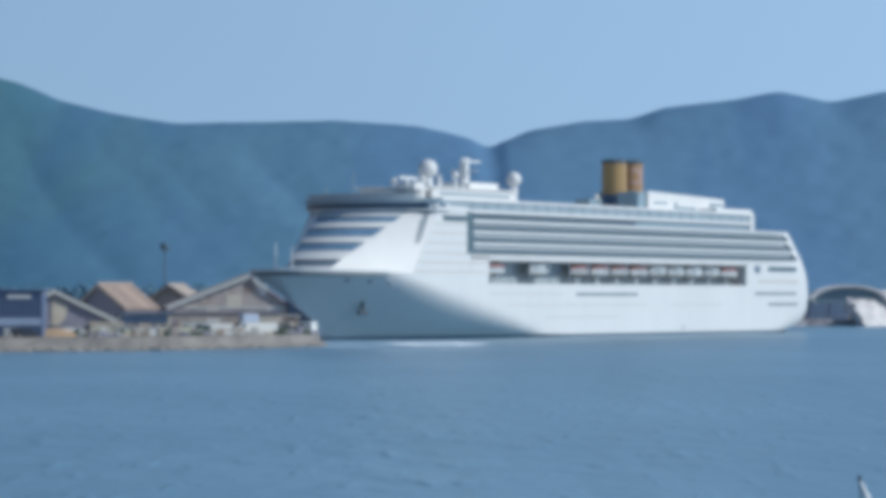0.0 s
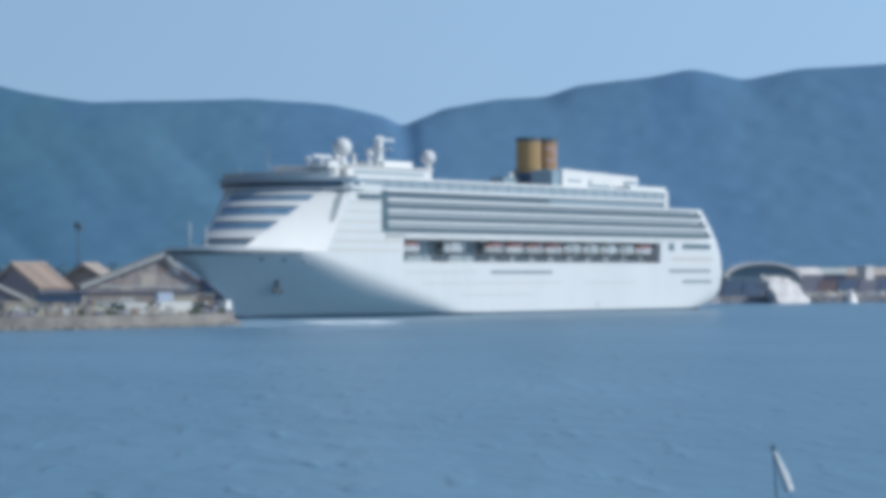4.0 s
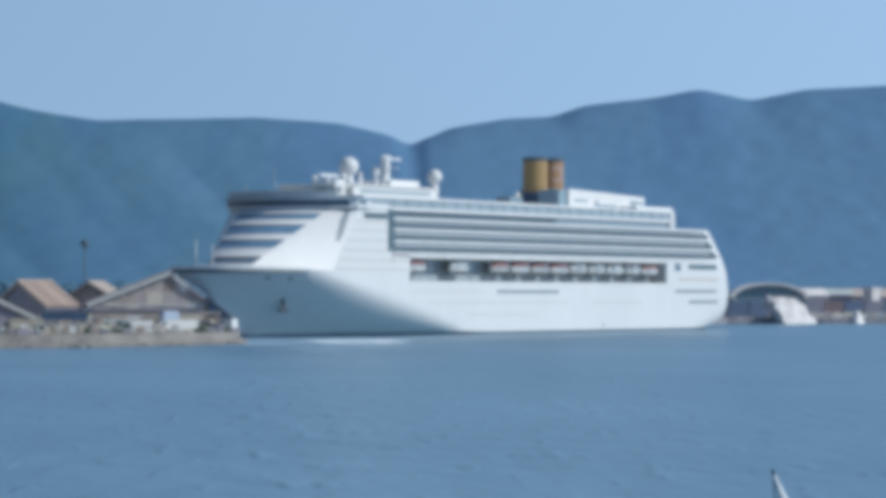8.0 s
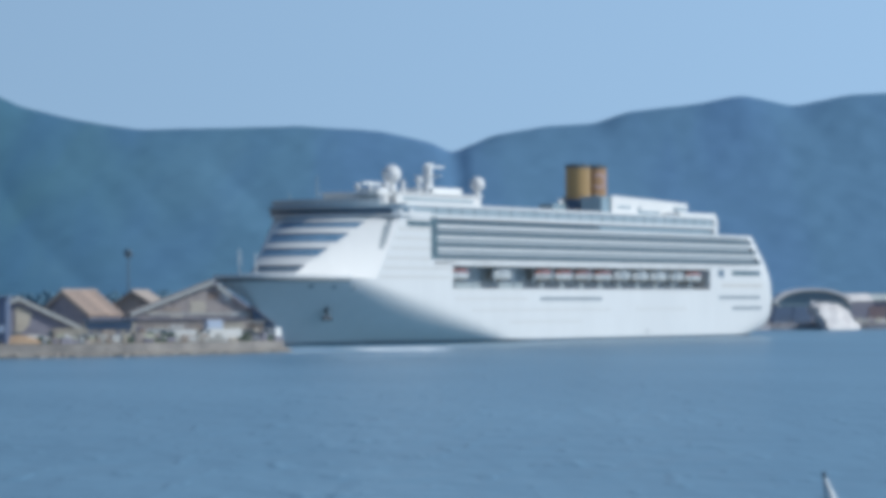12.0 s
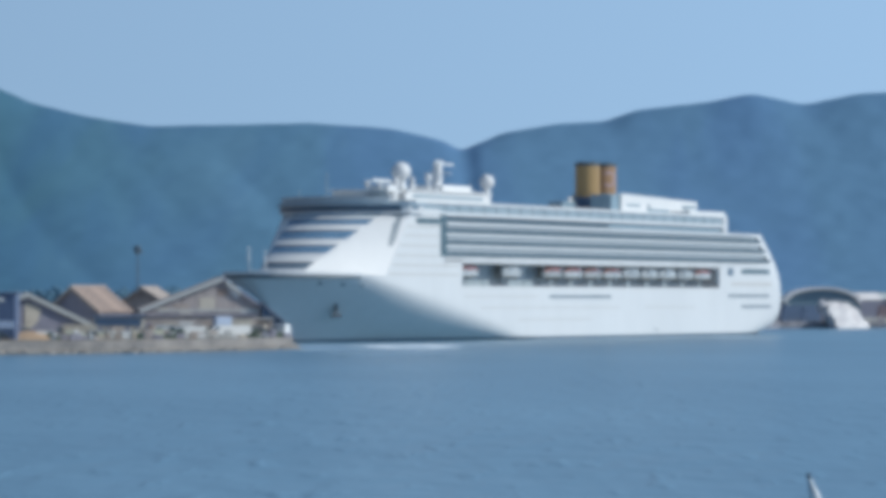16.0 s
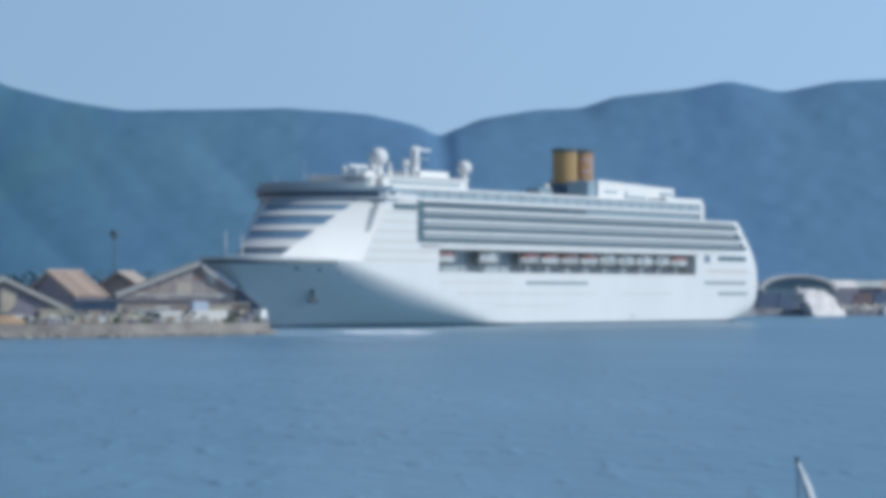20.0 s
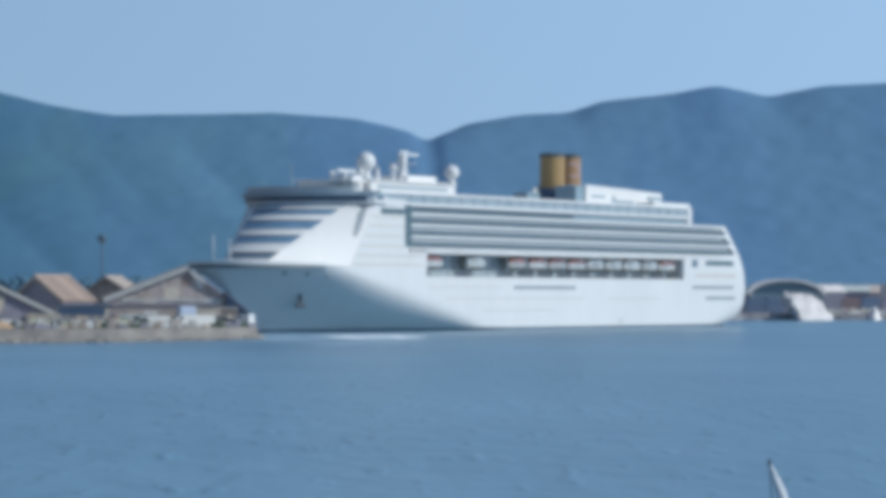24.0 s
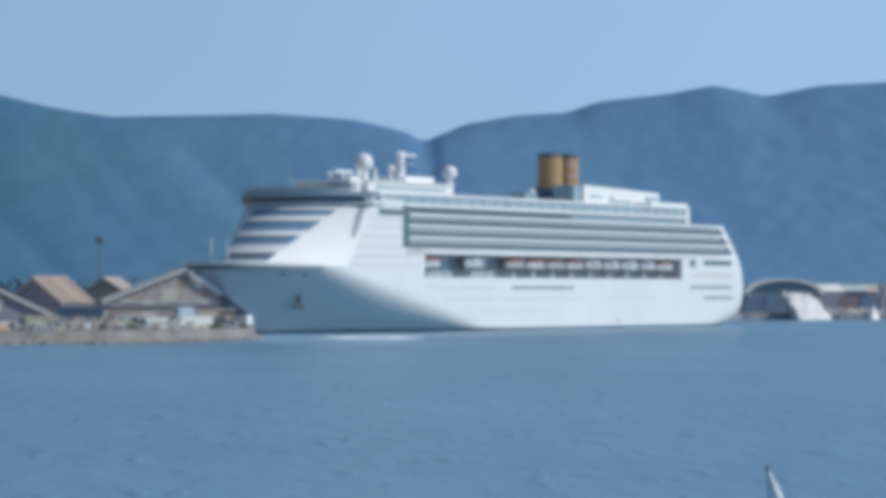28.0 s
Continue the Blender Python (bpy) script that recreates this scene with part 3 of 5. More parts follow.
    part("promenade_deck", boxes((44.9 - S0, 185.1 - S0, -16.05, 16.05, 11.38, 11.46)), TEAK, ship)
    part("deck_band", boxes((44 - S0, 193.2 - S0, -16.1, 16.1, 16.6, 17.6)), WHITE, ship)
    smooth(part("aft_deck_band", loft(hull_rings([16.6, 17.6], s_to=45)), WHITE, ship), 30)
    for k in range(15):
        for sgn in (1, -1):
            s = 46 + k * 9.9
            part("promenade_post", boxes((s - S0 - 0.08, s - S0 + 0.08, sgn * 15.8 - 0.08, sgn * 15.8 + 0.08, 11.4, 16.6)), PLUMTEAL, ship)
    for sgn in (1, -1):
        bm = bmesh.new()
        for z in (11.9, 12.25, 12.6):
            tube((45.2 - S0, 15.95 * sgn, z), (184.8 - S0, 15.95 * sgn, z), 0.05, seg=6, bm=bm)
        part("promenade_rail", bm, STEEL, ship)
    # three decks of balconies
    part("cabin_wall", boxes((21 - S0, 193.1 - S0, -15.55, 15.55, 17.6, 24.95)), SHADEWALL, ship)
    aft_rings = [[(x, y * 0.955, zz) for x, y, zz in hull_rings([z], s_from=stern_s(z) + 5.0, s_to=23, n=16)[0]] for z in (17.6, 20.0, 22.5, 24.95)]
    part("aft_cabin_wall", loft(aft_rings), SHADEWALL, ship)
    divider = door = None
    for k, z in enumerate((17.6, 20.2, 22.8)):
        a = stern_s(z) + 2.6
        slab_ob = part("balcony_deck", loft(hull_rings([z - 0.24, z + 0.32], s_from=stern_s(z) + 1.2, s_to=193.1)), WHITE2, ship)
        for sgn in (1, -1):
            ring = []
            for i in range(41):
                v = a + 6.0 + (192.4 - a - 6.0) * (i / 40) ** 1.6
                y0 = half_breadth(v, z) - 0.18
                ring.append([(v - S0, sgn * y0, z + 0.3), (v - S0, sgn * (y0 + 0.1), z + 0.3), (v - S0, sgn * (y0 + 0.1), z + 1.42), (v - S0, sgn * y0, z + 1.42)])
            # dark strip with the balcony shade in its colour
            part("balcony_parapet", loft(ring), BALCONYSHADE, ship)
        for i in range(int((192 - 22) / 3.3)):
            x = 191.0 - 3.3 * i - S0
            if door is None:
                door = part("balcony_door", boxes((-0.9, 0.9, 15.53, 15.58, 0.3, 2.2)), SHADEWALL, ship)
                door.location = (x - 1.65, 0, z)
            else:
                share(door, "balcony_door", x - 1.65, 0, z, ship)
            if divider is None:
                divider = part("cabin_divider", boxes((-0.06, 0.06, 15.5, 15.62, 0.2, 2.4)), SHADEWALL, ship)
                divider.location = (x, 0, z)
            else:
                share(divider, "cabin_divider", x, 0, z, ship)
    for sgn in (1, -1):
        # box coloured dark for the shade at the balconies' forward end
        part("balcony_end", boxes((192.2 - S0, 195.2 - S0, sgn * 15.1 - 1.03, sgn * 15.1 + 1.03, 17.9, 27.2)), GLASS2, ship, "dark shade strip at the end of the balconies")
        part("deck_end_frame", boxes((40 - S0, 42.6 - S0, sgn * 15.2 - 0.95, sgn * 15.2 + 0.95, 25.6, 29.5)), WHITE, ship)
        part("deck_line", boxes((11.5 - S0, 38 - S0, sgn * 16.1 - 0.1, sgn * 16.1 + 0.03, 12.1, 12.8)), WARMGREY, ship)
    # raked frame at the stern
    rings = []
    for z in (17.6, 19.5, 21.5, 23.5, 25.6):
        r = hull_rings([z], s_to=stern_s(z) + 9.0, n=12)[0]
        rings.append(r)
    smooth(part("stern_frame", loft(rings), WHITE, ship), 40)
    # upper decks
    def aft_band(name, z0, z1, s0, s1, half, mat):
        part(name, boxes((s0 - S0, s1 - S0, -half, half, z0, z1), bevel=0.04), mat, ship)
    part("lido_deck", loft(hull_rings([24.95, 25.6], s_from=12.6, s_to=193.1)), WHITE, ship)
    aft_band("lido_wall", 25.6, 27.0, 41, 196, 15.6, SLOT)
    aft_band("lido_roof", 27.0, 27.8, 40, 206, 16.1, WHITE)
    aft_band("sun_deck_screen", 27.8, 29.5, 40.6, 206, 15.8, SCREENWALL)
    for sgn in (1, -1):
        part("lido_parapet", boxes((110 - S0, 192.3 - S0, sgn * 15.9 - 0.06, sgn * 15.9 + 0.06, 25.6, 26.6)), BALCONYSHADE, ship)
    aft_band("sun_deck", 29.5, 30.15, 40, 206, 16.0, WHITE)
    for k in range(26):
        for sgn in (1, -1):
            s = 42 + k * 6.0
            part("screen_post", boxes((s - S0 - 0.12, s - S0 + 0.12, sgn * 15.85 - 0.1, sgn * 15.85 + 0.1, 27.9, 29.5)), SCREENWALL, ship)
    pane = None
    for k in range(38):
        for sgn in (1, -1):
            s = 43 + k * 4.0
            if pane is None:
                pane = part("lido_window", boxes((-1.7, 1.7, -0.04, 0.04, 25.7, 26.7)), SCREENGLASS, ship)
                pane.location = (s - S0, 15.62 * sgn, 0)
            else:
                share(pane, "lido_window", s - S0, 15.62 * sgn, 0, ship)
    aft_band("aft_rail", 30.15, 31.0, 40, 62, 15.5, WHITE2)
    # top house forward
    house = part("top_house", boxes((160 - S0, 199 - S0, -9.5, 9.5, 30.1, 32.6), bevel=0.15), WHITE, ship)
    part("house_window", boxes((163 - S0, 196 - S0, -9.6, 9.6, 31.0, 31.8)), SCREENWALL, house)
    part("house_roof", boxes((159 - S0, 200 - S0, -10, 10, 32.6, 32.9), bevel=0.08), WHITE2, house)
    # funnel: two upright stacks on a pale base
    base = part("funnel_house", boxes((64 - S0, 95.6 - S0, 3.8, 9.7, 30.1, 34.4), bevel=0.3), SCREENGLASS, ship)
    part("funnel_house", boxes((64 - S0, 86 - S0, -6, 3.79, 30.1, 35.0), bevel=0.3), SCREENGLASS, ship)
    for x, y, zb, lab in ((90.5, 0.6, 30.1, "yellow funnel stack"), (82.5, 1.2, 34.6, "yellow funnel stack with an emblem")):
        st = smooth(part("funnel", tube((x - S0, y, zb), (x - S0, y, 42.2), 3.1, seg=40), FUNNEL if zb < 32 else FUNNELBROWN, ship, lab))
        smooth(part("funnel_rim", tube((x - S0, y, 41.7), (x - S0, y, 42.5), 3.2, seg=40), GREYRIM, st, "dark grey rim"))
        if zb < 32:
            smooth(part("funnel_band", tube((x - S0, y, 30.1), (x - S0, y, 33.9), 3.2, seg=40), NAVY, st, "dark blue band"))
        else:
            ring = bmesh.new()
            for k in range(28):
                a0 = radians(40 + 280 * k / 28)
                a1 = radians(40 + 280 * (k + 1) / 28)
                def on(a, r):
                    u, v = r * math.cos(a), r * math.sin(a)
                    th = radians(52) - u / 3.16
                    return (x - S0 + 3.16 * math.cos(th), y + 3.16 * math.sin(th), 38.6 + v)
                vs = [ring.verts.new(on(a0, 1.3)), ring.verts.new(on(a1, 1.3)), ring.verts.new(on(a1, 2.0)), ring.verts.new(on(a0, 2.0))]
                ring.faces.new(vs)
            part("funnel_emblem", ring, EMBLEM, st, "dark ring emblem")
        for k in range(5):
            a = k * 1.256
            part("exhaust_pipe", tube((x - S0 + 1.6 * math.cos(a), y + 1.6 * math.sin(a), 42.1), (x - S0 + 1.6 * math.cos(a), y + 1.6 * math.sin(a), 42.75), 0.45), GREYRIM, st)
    part("vent_house", boxes((97 - S0, 104 - S0, -3.5, 0.5, 30.1, 32.6), bevel=0.2), SCREENGLASS, ship)
    # slanted screen aft of the funnel
    part("slanted_screen", prism([(91 - S0, 30.1), (91 - S0, 34.7), (46 - S0, 33.6), (46 - S0, 31.6), (62 - S0, 30.1)], 9.8, 10.2), WHITE, ship)
    part("slanted_screen", prism([(80 - S0, 30.1), (80 - S0, 34.4), (46 - S0, 33.6), (46 - S0, 31.6), (62 - S0, 30.1)], -10.2, -9.8), WHITE, ship)
    for s in (50, 57, 70, 80):
        part("screen_frame", boxes((s - S0 - 0.15, s - S0 + 0.15, -9.8, 9.8, 32.6, 33.0)), WHITE2, ship)
    for s0, r in ((53, 1.3), (75, 1.1)):
        arch = [(s0 - S0 + r * math.cos(a), 31.3 + r * math.sin(a)) for a in [math.pi * i / 12 for i in range(13)]]
        part("screen_arch", prism(arch, 10.1, 10.24), SLOT, ship)
    for s0, s1, z0, z1 in ((63, 76, 30.35, 31.2), (47, 55, 31.75, 32.5), (80, 88, 31.6, 32.2)):
        part("screen_opening", boxes((s0 - S0, s1 - S0, 10.1, 10.23, z0, z1), bevel=0.04), SCREENGLASS, ship)
    part("deck_kiosk", boxes((48 - S0, 52 - S0, 4, 9, 30.1, 32.8), bevel=0.2), WHITE2, ship)
    # radar domes, mast and antennas on the top house
    for s, b, z, r in ((191.4, 4.0, 37.0, 2.15), (142.9, 0, 36.2, 1.75), (177, 3, 36.1, 0.85), (201, 8, 34.2, 0.9), (205, 3, 34.0, 0.7), (184, 9, 34.2, 0.7)):
        deck = 30.0 if s < 160 or s > 199 else 32.9
        ped = smooth(part("dome_pedestal", tube((s - S0, b, deck), (s - S0, b, z - r * 0.6), r * 0.55, r * 0.4, seg=14), WHITE2, ship))
        smooth(part("radar_dome", ball((s - S0, b, z), r), WHITE, ped, "white radar dome"))
    mast = part("mast", prism([(166.2 - S0, 32.9), (168.6 - S0, 32.9), (167.8 - S0, 40.0), (166.6 - S0, 40.0)], -0.8, 0.8), WHITE, ship)
    part("mast_yard", boxes((159.8 - S0, 168.6 - S0, -0.25, 0.25, 39.5, 39.9)), WHITE2, mast)
    part("mast_yard", boxes((167 - S0, 167.5 - S0, -3.5, 3.5, 37.3, 37.6)), WHITE2, mast)
    part("radar_scanner", boxes((164.6 - S0, 168.4 - S0, -0.15, 0.15, 40.1, 40.4), bevel=0.05), WHITE2, mast)
    part("mast_house", boxes((158 - S0, 172 - S0, -4, 4, 32.9, 34.6), bevel=0.1), WHITE2, ship)
    part("second_mast", prism([(178.5 - S0, 32.9), (180 - S0, 32.9), (179.5 - S0, 36.3), (179 - S0, 36.3)], -0.4, 0.4), WHITE, ship)
    for s, b, z0, z1 in ((214, -2, 29.4, 36.2), (244, -3.4, 13.6, 19.8), (243, 0, 13.6, 19.0), (208, 9, 29.4, 33.4), (214, -9, 29.4, 32.4)):
        part("antenna", tube((s - S0, b, z0), (s - S0, b, z1), 0.22, 0.12, seg=8), SCREENWALL if s < 220 else WHITE2, ship)
    part("radar_platform", boxes((203 - S0, 210 - S0, 2, 11, 32.0, 32.4), bevel=0.05), WHITE2, ship)
    part("radar_house", boxes((201.5 - S0, 206 - S0, 4, 9, 29.9, 33.6), bevel=0.3), WHITE, ship)
    part("radar_mast", tube((206 - S0, 7, 30.3), (206 - S0, 7, 34.3), 0.5, 0.3), WHITE2, ship)
    part("radar_scanner", boxes((202 - S0, 210 - S0, 6.6, 7.4, 34.2, 34.8), bevel=0.08), WHITE2, ship)
    # rail along the bridge roof and foredeck gear
    bm = bmesh.new()
    for i in range(33):
        b = -16.0 + i
        if i % 2 == 0:
            tube((bridge_s(b, 29.5) + 0.5 - S0, b, 29.5), (bridge_s(b, 29.5) + 0.5 - S0, b, 30.5), 0.03, seg=5, bm=bm)
        if i:
            tube((bridge_s(b - 1, 29.5) + 0.5 - S0, b - 1, 30.5), (bridge_s(b, 29.5) + 0.5 - S0, b, 30.5), 0.04, seg=5, bm=bm)
    part("roof_rail", bm, STEEL, ship)
    smooth(part("wind_screen", front_strip(29.5, 30.9, -15.5, 13.0, -0.4, 0.12, line=bridge_s), SHADEWALL, ship, "blue-grey glass wind screen"), 30)
    for s, b in ((242.5, 3), (242.5, -3), (241, 6)):
        part("mooring_winch", tube((s - S0, b - 1, 14.06), (s - S0, b + 1, 14.06), 0.42, seg=14), WHITE2, ship)
    return ship


def lifeboat(canopy, label, length=9.0):
    boat = thing("lifeboat", label, "lifeboat", group="lifeboats along the ship")
    def section(x, k, z0, z1, half):
        e = max(0.02, 1 - abs(x / (length / 2)) ** 2.6) ** 0.5
        w = half * e
        return [(x, -w, z1), (x, -w * 0.8, z0 + (z1 - z0) * 0.25), (x, 0, z0 + (1 - e) * 0.5), (x, w * 0.8, z0 + (z1 - z0) * 0.25), (x, w, z1)]
    xs = [length * (i / 12 - 0.5) for i in range(13)]
    smooth(part("boat_hull", loft([section(x, 0, 0.0, 1.6, 1.45) for x in xs]), BOATGREY, boat))
    def top(x):
        e = max(0.02, 1 - abs(x / (length / 2 * 0.97)) ** 3) ** 0.5
        return [(x, -1.4 * e, 1.6), (x, -1.2 * e, 2.4 * e + 1.6 * (1 - e)), (x, 0, 2.9 * e + 1.6 * (1 - e)), (x, 1.2 * e, 2.4 * e + 1.6 * (1 - e)), (x, 1.4 * e, 1.6)]
    can = smooth(part("canopy", loft([top(x * 0.97) for x in xs]), canopy, boat))
    for x in (-3, -1.5, 0, 1.5, 3):
        part("boat_window", boxes((x - 0.4, x + 0.4, 1.26, 1.36, 1.75, 2.2)), GLASS, can)
    for x in (-length * 0.36, length * 0.36):
        d = part("davit", boxes((x - 0.15, x + 0.15, -1.8, 0.3, 3.6, 3.9)), WHITE2, boat)
        part("fall_rope", tube((x, 0, 2.4), (x, 0, 3.7), 0.06, seg=6), STEEL, d)
    return boat


cruise_ship()
boat_a = lifeboat(ORANGE, "white lifeboat with an orange-red canopy under davits")
boat_b = lifeboat(BOATGREY, "white enclosed tender boat hanging under davits")
first = {}
for k in (0, 2, 4, 5, 6, 7, 8, 9, 10, 11, 12):
    s = 178.8 - 10.6 * k
    kind_of = boat_a if k in (0, 4, 5, 6, 7, 12) else boat_b
    for sgn in (1, -1):
        m = SHIP_AT @ pose(s - S0, sgn * 14.0, 13.35, 0, 0, 0 if sgn > 0 else 180)
        if kind_of.name not in first:
            first[kind_of.name] = True
            kind_of.matrix_world = m
        else:
            copy_thing(kind_of, m)


# ---- the pier on the left with its sheds ----
def gable_shed(name, label, x, y, rz, w_left, w_right, rise, eave, depth, roof, wall, verge, over=0.6, windows=0, verge_shaded=None):
    """A gabled building whose front gable stands at (x, y) below the ridge. eave and rise in metres over the ground."""
    eave += 0.5
    t = thing(name, label, "shed", pose(x, y, LAND_Z, 0, 0, rz))
    part("gable_wall", prism([(-w_left + 0.4, 0), (-w_left + 0.4, eave), (0, eave + rise - 0.15), (w_right - 0.4, eave), (w_right - 0.4, 0)], 0.0, 0.35), wall, t)
    part("gable_wall", prism([(-w_left + 0.4, 0), (-w_left + 0.4, eave), (0, eave + rise - 0.15), (w_right - 0.4, eave), (w_right - 0.4, 0)], depth - 0.35, depth), wall, t)
    part("side_wall", boxes((-w_left + 0.4, -w_left + 0.75, 0.35, depth - 0.35, 0, eave)), wall, t)
    part("side_wall", boxes((w_right - 0.75, w_right - 0.4, 0.35, depth - 0.35, 0, eave)), wall, t)
    for w, sgn in ((w_left, -1), (w_right, 1)):
        part("roof", prism([(0, eave + rise), (sgn * w, eave), (sgn * w, eave - 0.25), (0, eave + rise - 0.25)], -over, depth + over), roof, t)
        part("verge_board", prism([(0, eave + rise + 0.12), (sgn * (w + 0.1), eave + 0.1), (sgn * (w + 0.1), eave - 0.7), (0, eave + rise - 0.7)], -over - 0.12, -over - 0.004), verge_shaded if sgn > 0 and verge_shaded else verge, t, "verge board, dark where shaded")
        n = max(2, int(math.hypot(w, rise) / 1.4))
        row = part("roof_course", prism([(sgn * 0.05, eave + rise + 0.06), (sgn * w / n * 1.02, eave + rise - rise / n + 0.05), (sgn * w / n * 1.02, eave + rise - rise / n - 0.02), (sgn * 0.05, eave + rise - 0.02)], -over, depth + over), roof, t)
        for k in range(1, n):
            share(row, "roof_course", sgn * w / n * k, 0, -rise / n * k, t)
    part("ridge_cap", tube((0, -over, eave + rise + 0.05), (0, depth + over, eave + rise + 0.05), 0.2, seg=8), verge, t)
    for k in range(windows):
        px = -w_left + 2 + (w_left + w_right - 4) * (k + 0.5) / windows
        win = part("window", boxes((px - 0.8, px + 0.8, -0.06, 0.1, 1.2, min(eave - 0.6, 3.0))), GLASS, t)
        part("window_sill", boxes((px - 0.95, px + 0.95, -0.1, -0.062, 1.05, 1.2)), PLASTER, win)
        part("window_lintel", boxes((px - 0.95, px + 0.95, -0.1, -0.062, min(eave - 0.6, 3.0), min(eave - 0.6, 3.0) + 0.15)), PLASTER, win)
    return t


def flat_building(name, label, x, y, rz, w, d, h, wall, roof, bands=()):
    h += 0.4
    t = thing(name, label, "building", pose(x, y, LAND_Z, 0, 0, rz))
    part("wall", boxes((0, w, 0, d, 0, h), bevel=0.05), wall, t)
    part("roof", boxes((-0.3, w + 0.3, -0.3, d + 0.3, h, h + 0.35), bevel=0.05), roof, t)
    for nm, x0, x1, z0, z1, mat, lab in bands:
        part(nm, boxes((x0, x1, -0.12, -0.004, z0, z1)), mat, t, lab)
    n = int(w / 1.2)
    if n > 1:
        rib = part("wall_rib", boxes((-0.06, 0.06, -0.06, 0.02, 0.1, h - 0.1)), wall, t)
        rib.location.x = 0.6
        for k in range(1, n):
            share(rib, "wall_rib", 0.6 + k * 1.2, 0, 0, t)
    return t


flat_building("warehouse", "dark blue sheet-metal warehouse with a white sign", -92.9, 618.2, 0, 22.8, 6, 7.6, BLUEWALL, BLUEWALL,
              [("sign_board", 16.6, 20.8, 6.7, 7.4, SIGNWHITE, "white sign with no readable words"), ("lower_band", 0.3, 22.5, 2.0, 3.3, BLUELIGHT, "light blue lower band"),
               ("loading_door", 16.0, 19.0, 0.05, 1.6, SIGNWHITE, "pale roller door")])
gable_shed("gabled_shed", "brown gabled shed with a pale grey roof edge", -69.4, 629.8, 15, 11.6, 11.5, 5.50, 2.24, 24, PALE, PLUM, PALE, windows=3)
shed = [o for o in scene.objects if o.name.startswith("gabled_shed")][0]
# cream patch painted where sunlight falls on the gable
part("gable_panel", prism([(-0.4, 2.0), (-0.4, 6.6), (0.3, 6.6), (2.6, 5.4), (2.0, 3.2), (0.8, 2.0)], -0.12, -0.004), PLASTER, shed, "cream patch for the lit part of the gable")
gable_shed("tiled_shed", "large shed with a sunlit brown tile roof", -64.1, 658.8, -32, 5.8, 6.6, 4.60, 4.42, 9.5, TAN, PLUM, TAN2, windows=2)
gable_shed("tiled_shed", "shed with a faded pale brown tile roof", -54.2, 698.0, -17, 5.6, 6.1, 3.64, 5.39, 8, TAN2, BROWNWALL, TAN2)
# plum on the right verge puts the shaded roof side into its colour
gable_shed("quay_hall", "wide brown quay hall with a pale roof edge", -36.9, 673.0, 13, 15.9, 8.4, 6.17, 4.66, 6, TAN2, BROWNWALL, PALE, windows=5, verge_shaded=PLUM)
hall = [o for o in scene.objects if o.name.startswith("quay_hall")][0]
for x0, x1, z0, z1, mat, lab in ((-9.5, -6.5, 5.0, 6.2, TAN2, "faded panel"), (-4.5, -1.5, 5.2, 7.4, PLASTER, "cream panel"), (-13.0, -10.5, 4.9, 5.5, PLASTER, "cream panel"), (-1.0, 1.0, 7.8, 9.2, TAN, "brown hatch"), (3.4, 6.9, 4.5, 5.3, SIGNWHITE, "white board"), (-0.9, 3.2, 4.6, 5.2, PLASTER, "cream beam"), (-8.4, -5.8, 4.3, 5.0, PLASTER, "cream board")):
    part("gable_panel", boxes((x0, x1, -0.1, -0.004, z0, z1)), mat, hall, lab)
part("gable_panel", prism([(0.7, 9.9), (1.7, 9.7), (3.3, 7.7), (2.5, 7.2)], -0.1, -0.004), SIGNWHITE, hall, "sunlit white board")
part("eave_beam", boxes((-12.5, 8.0, -0.18, -0.104, 4.75, 5.2)), PALE, hall, "pale beam along the eaves")
# pale piece painted as a sunlit patch on the dark verge
part("verge_patch", prism([(0.6, 10.9), (3.4, 8.8), (3.4, 7.9), (0.6, 10.0)], -0.76, -0.726), PALE, hall, "sunlit white roof patch")
def lean_to(label, x, y, rz, w, d, high, low, wall, roof):
    """A shed under a single sloped roof."""
    t = thing("lean_to_shed", label, "shed", pose(x, y, LAND_Z, 0, 0, rz))
    part("wall", prism([(0, 0), (0, high), (w, low), (w, 0)], 0, d), wall, t)
    part("roof", prism([(-0.3, high + 0.35), (w + 0.4, low + 0.2), (w + 0.4, low - 0.05), (-0.3, high + 0.1)], -0.5, d + 0.4), roof, t)
    part("door", boxes((w * 0.35, w * 0.65, -0.08, -0.004, 0.05, 2.1)), DARKSTEEL, t, "dark sliding door")
    part("gutter", tube((w + 0.42, -0.5, low), (w + 0.42, d + 0.4, low), 0.09, seg=8), STEEL, t)
    return t


lean_to("dark lean-to shed beside the quay hall", -29.4, 673.0, 4, 4.0, 6.0, 6.3, 2.7, NAVY, PLUM)
flat_building("quay_annex", "low pale pink quay building under a dark fascia", -53.4, 665.0, 9, 23.3, 5, 3.50, PINKWALL, PLUM,
              [("opening", 1.0, 3.6, 0.1, 2.6, PLUM, "dark opening"), ("opening", 10.0, 12.5, 0.1, 2.2, PLUM, ""), ("shutter", 5.5, 8.5, 0.1, 2.6, PLASTER, "cream shutter"),
               ("sign_board", 8.7, 11.4, 2.3, 2.9, SIGNWHITE, "white board with no readable words"), ("shutter", 13.0, 16.0, 0.4, 2.9, TAN2, "faded pink shutter"), ("shutter", 18.4, 22.6, 0.6, 3.3, PLASTER, "cream shutter")])
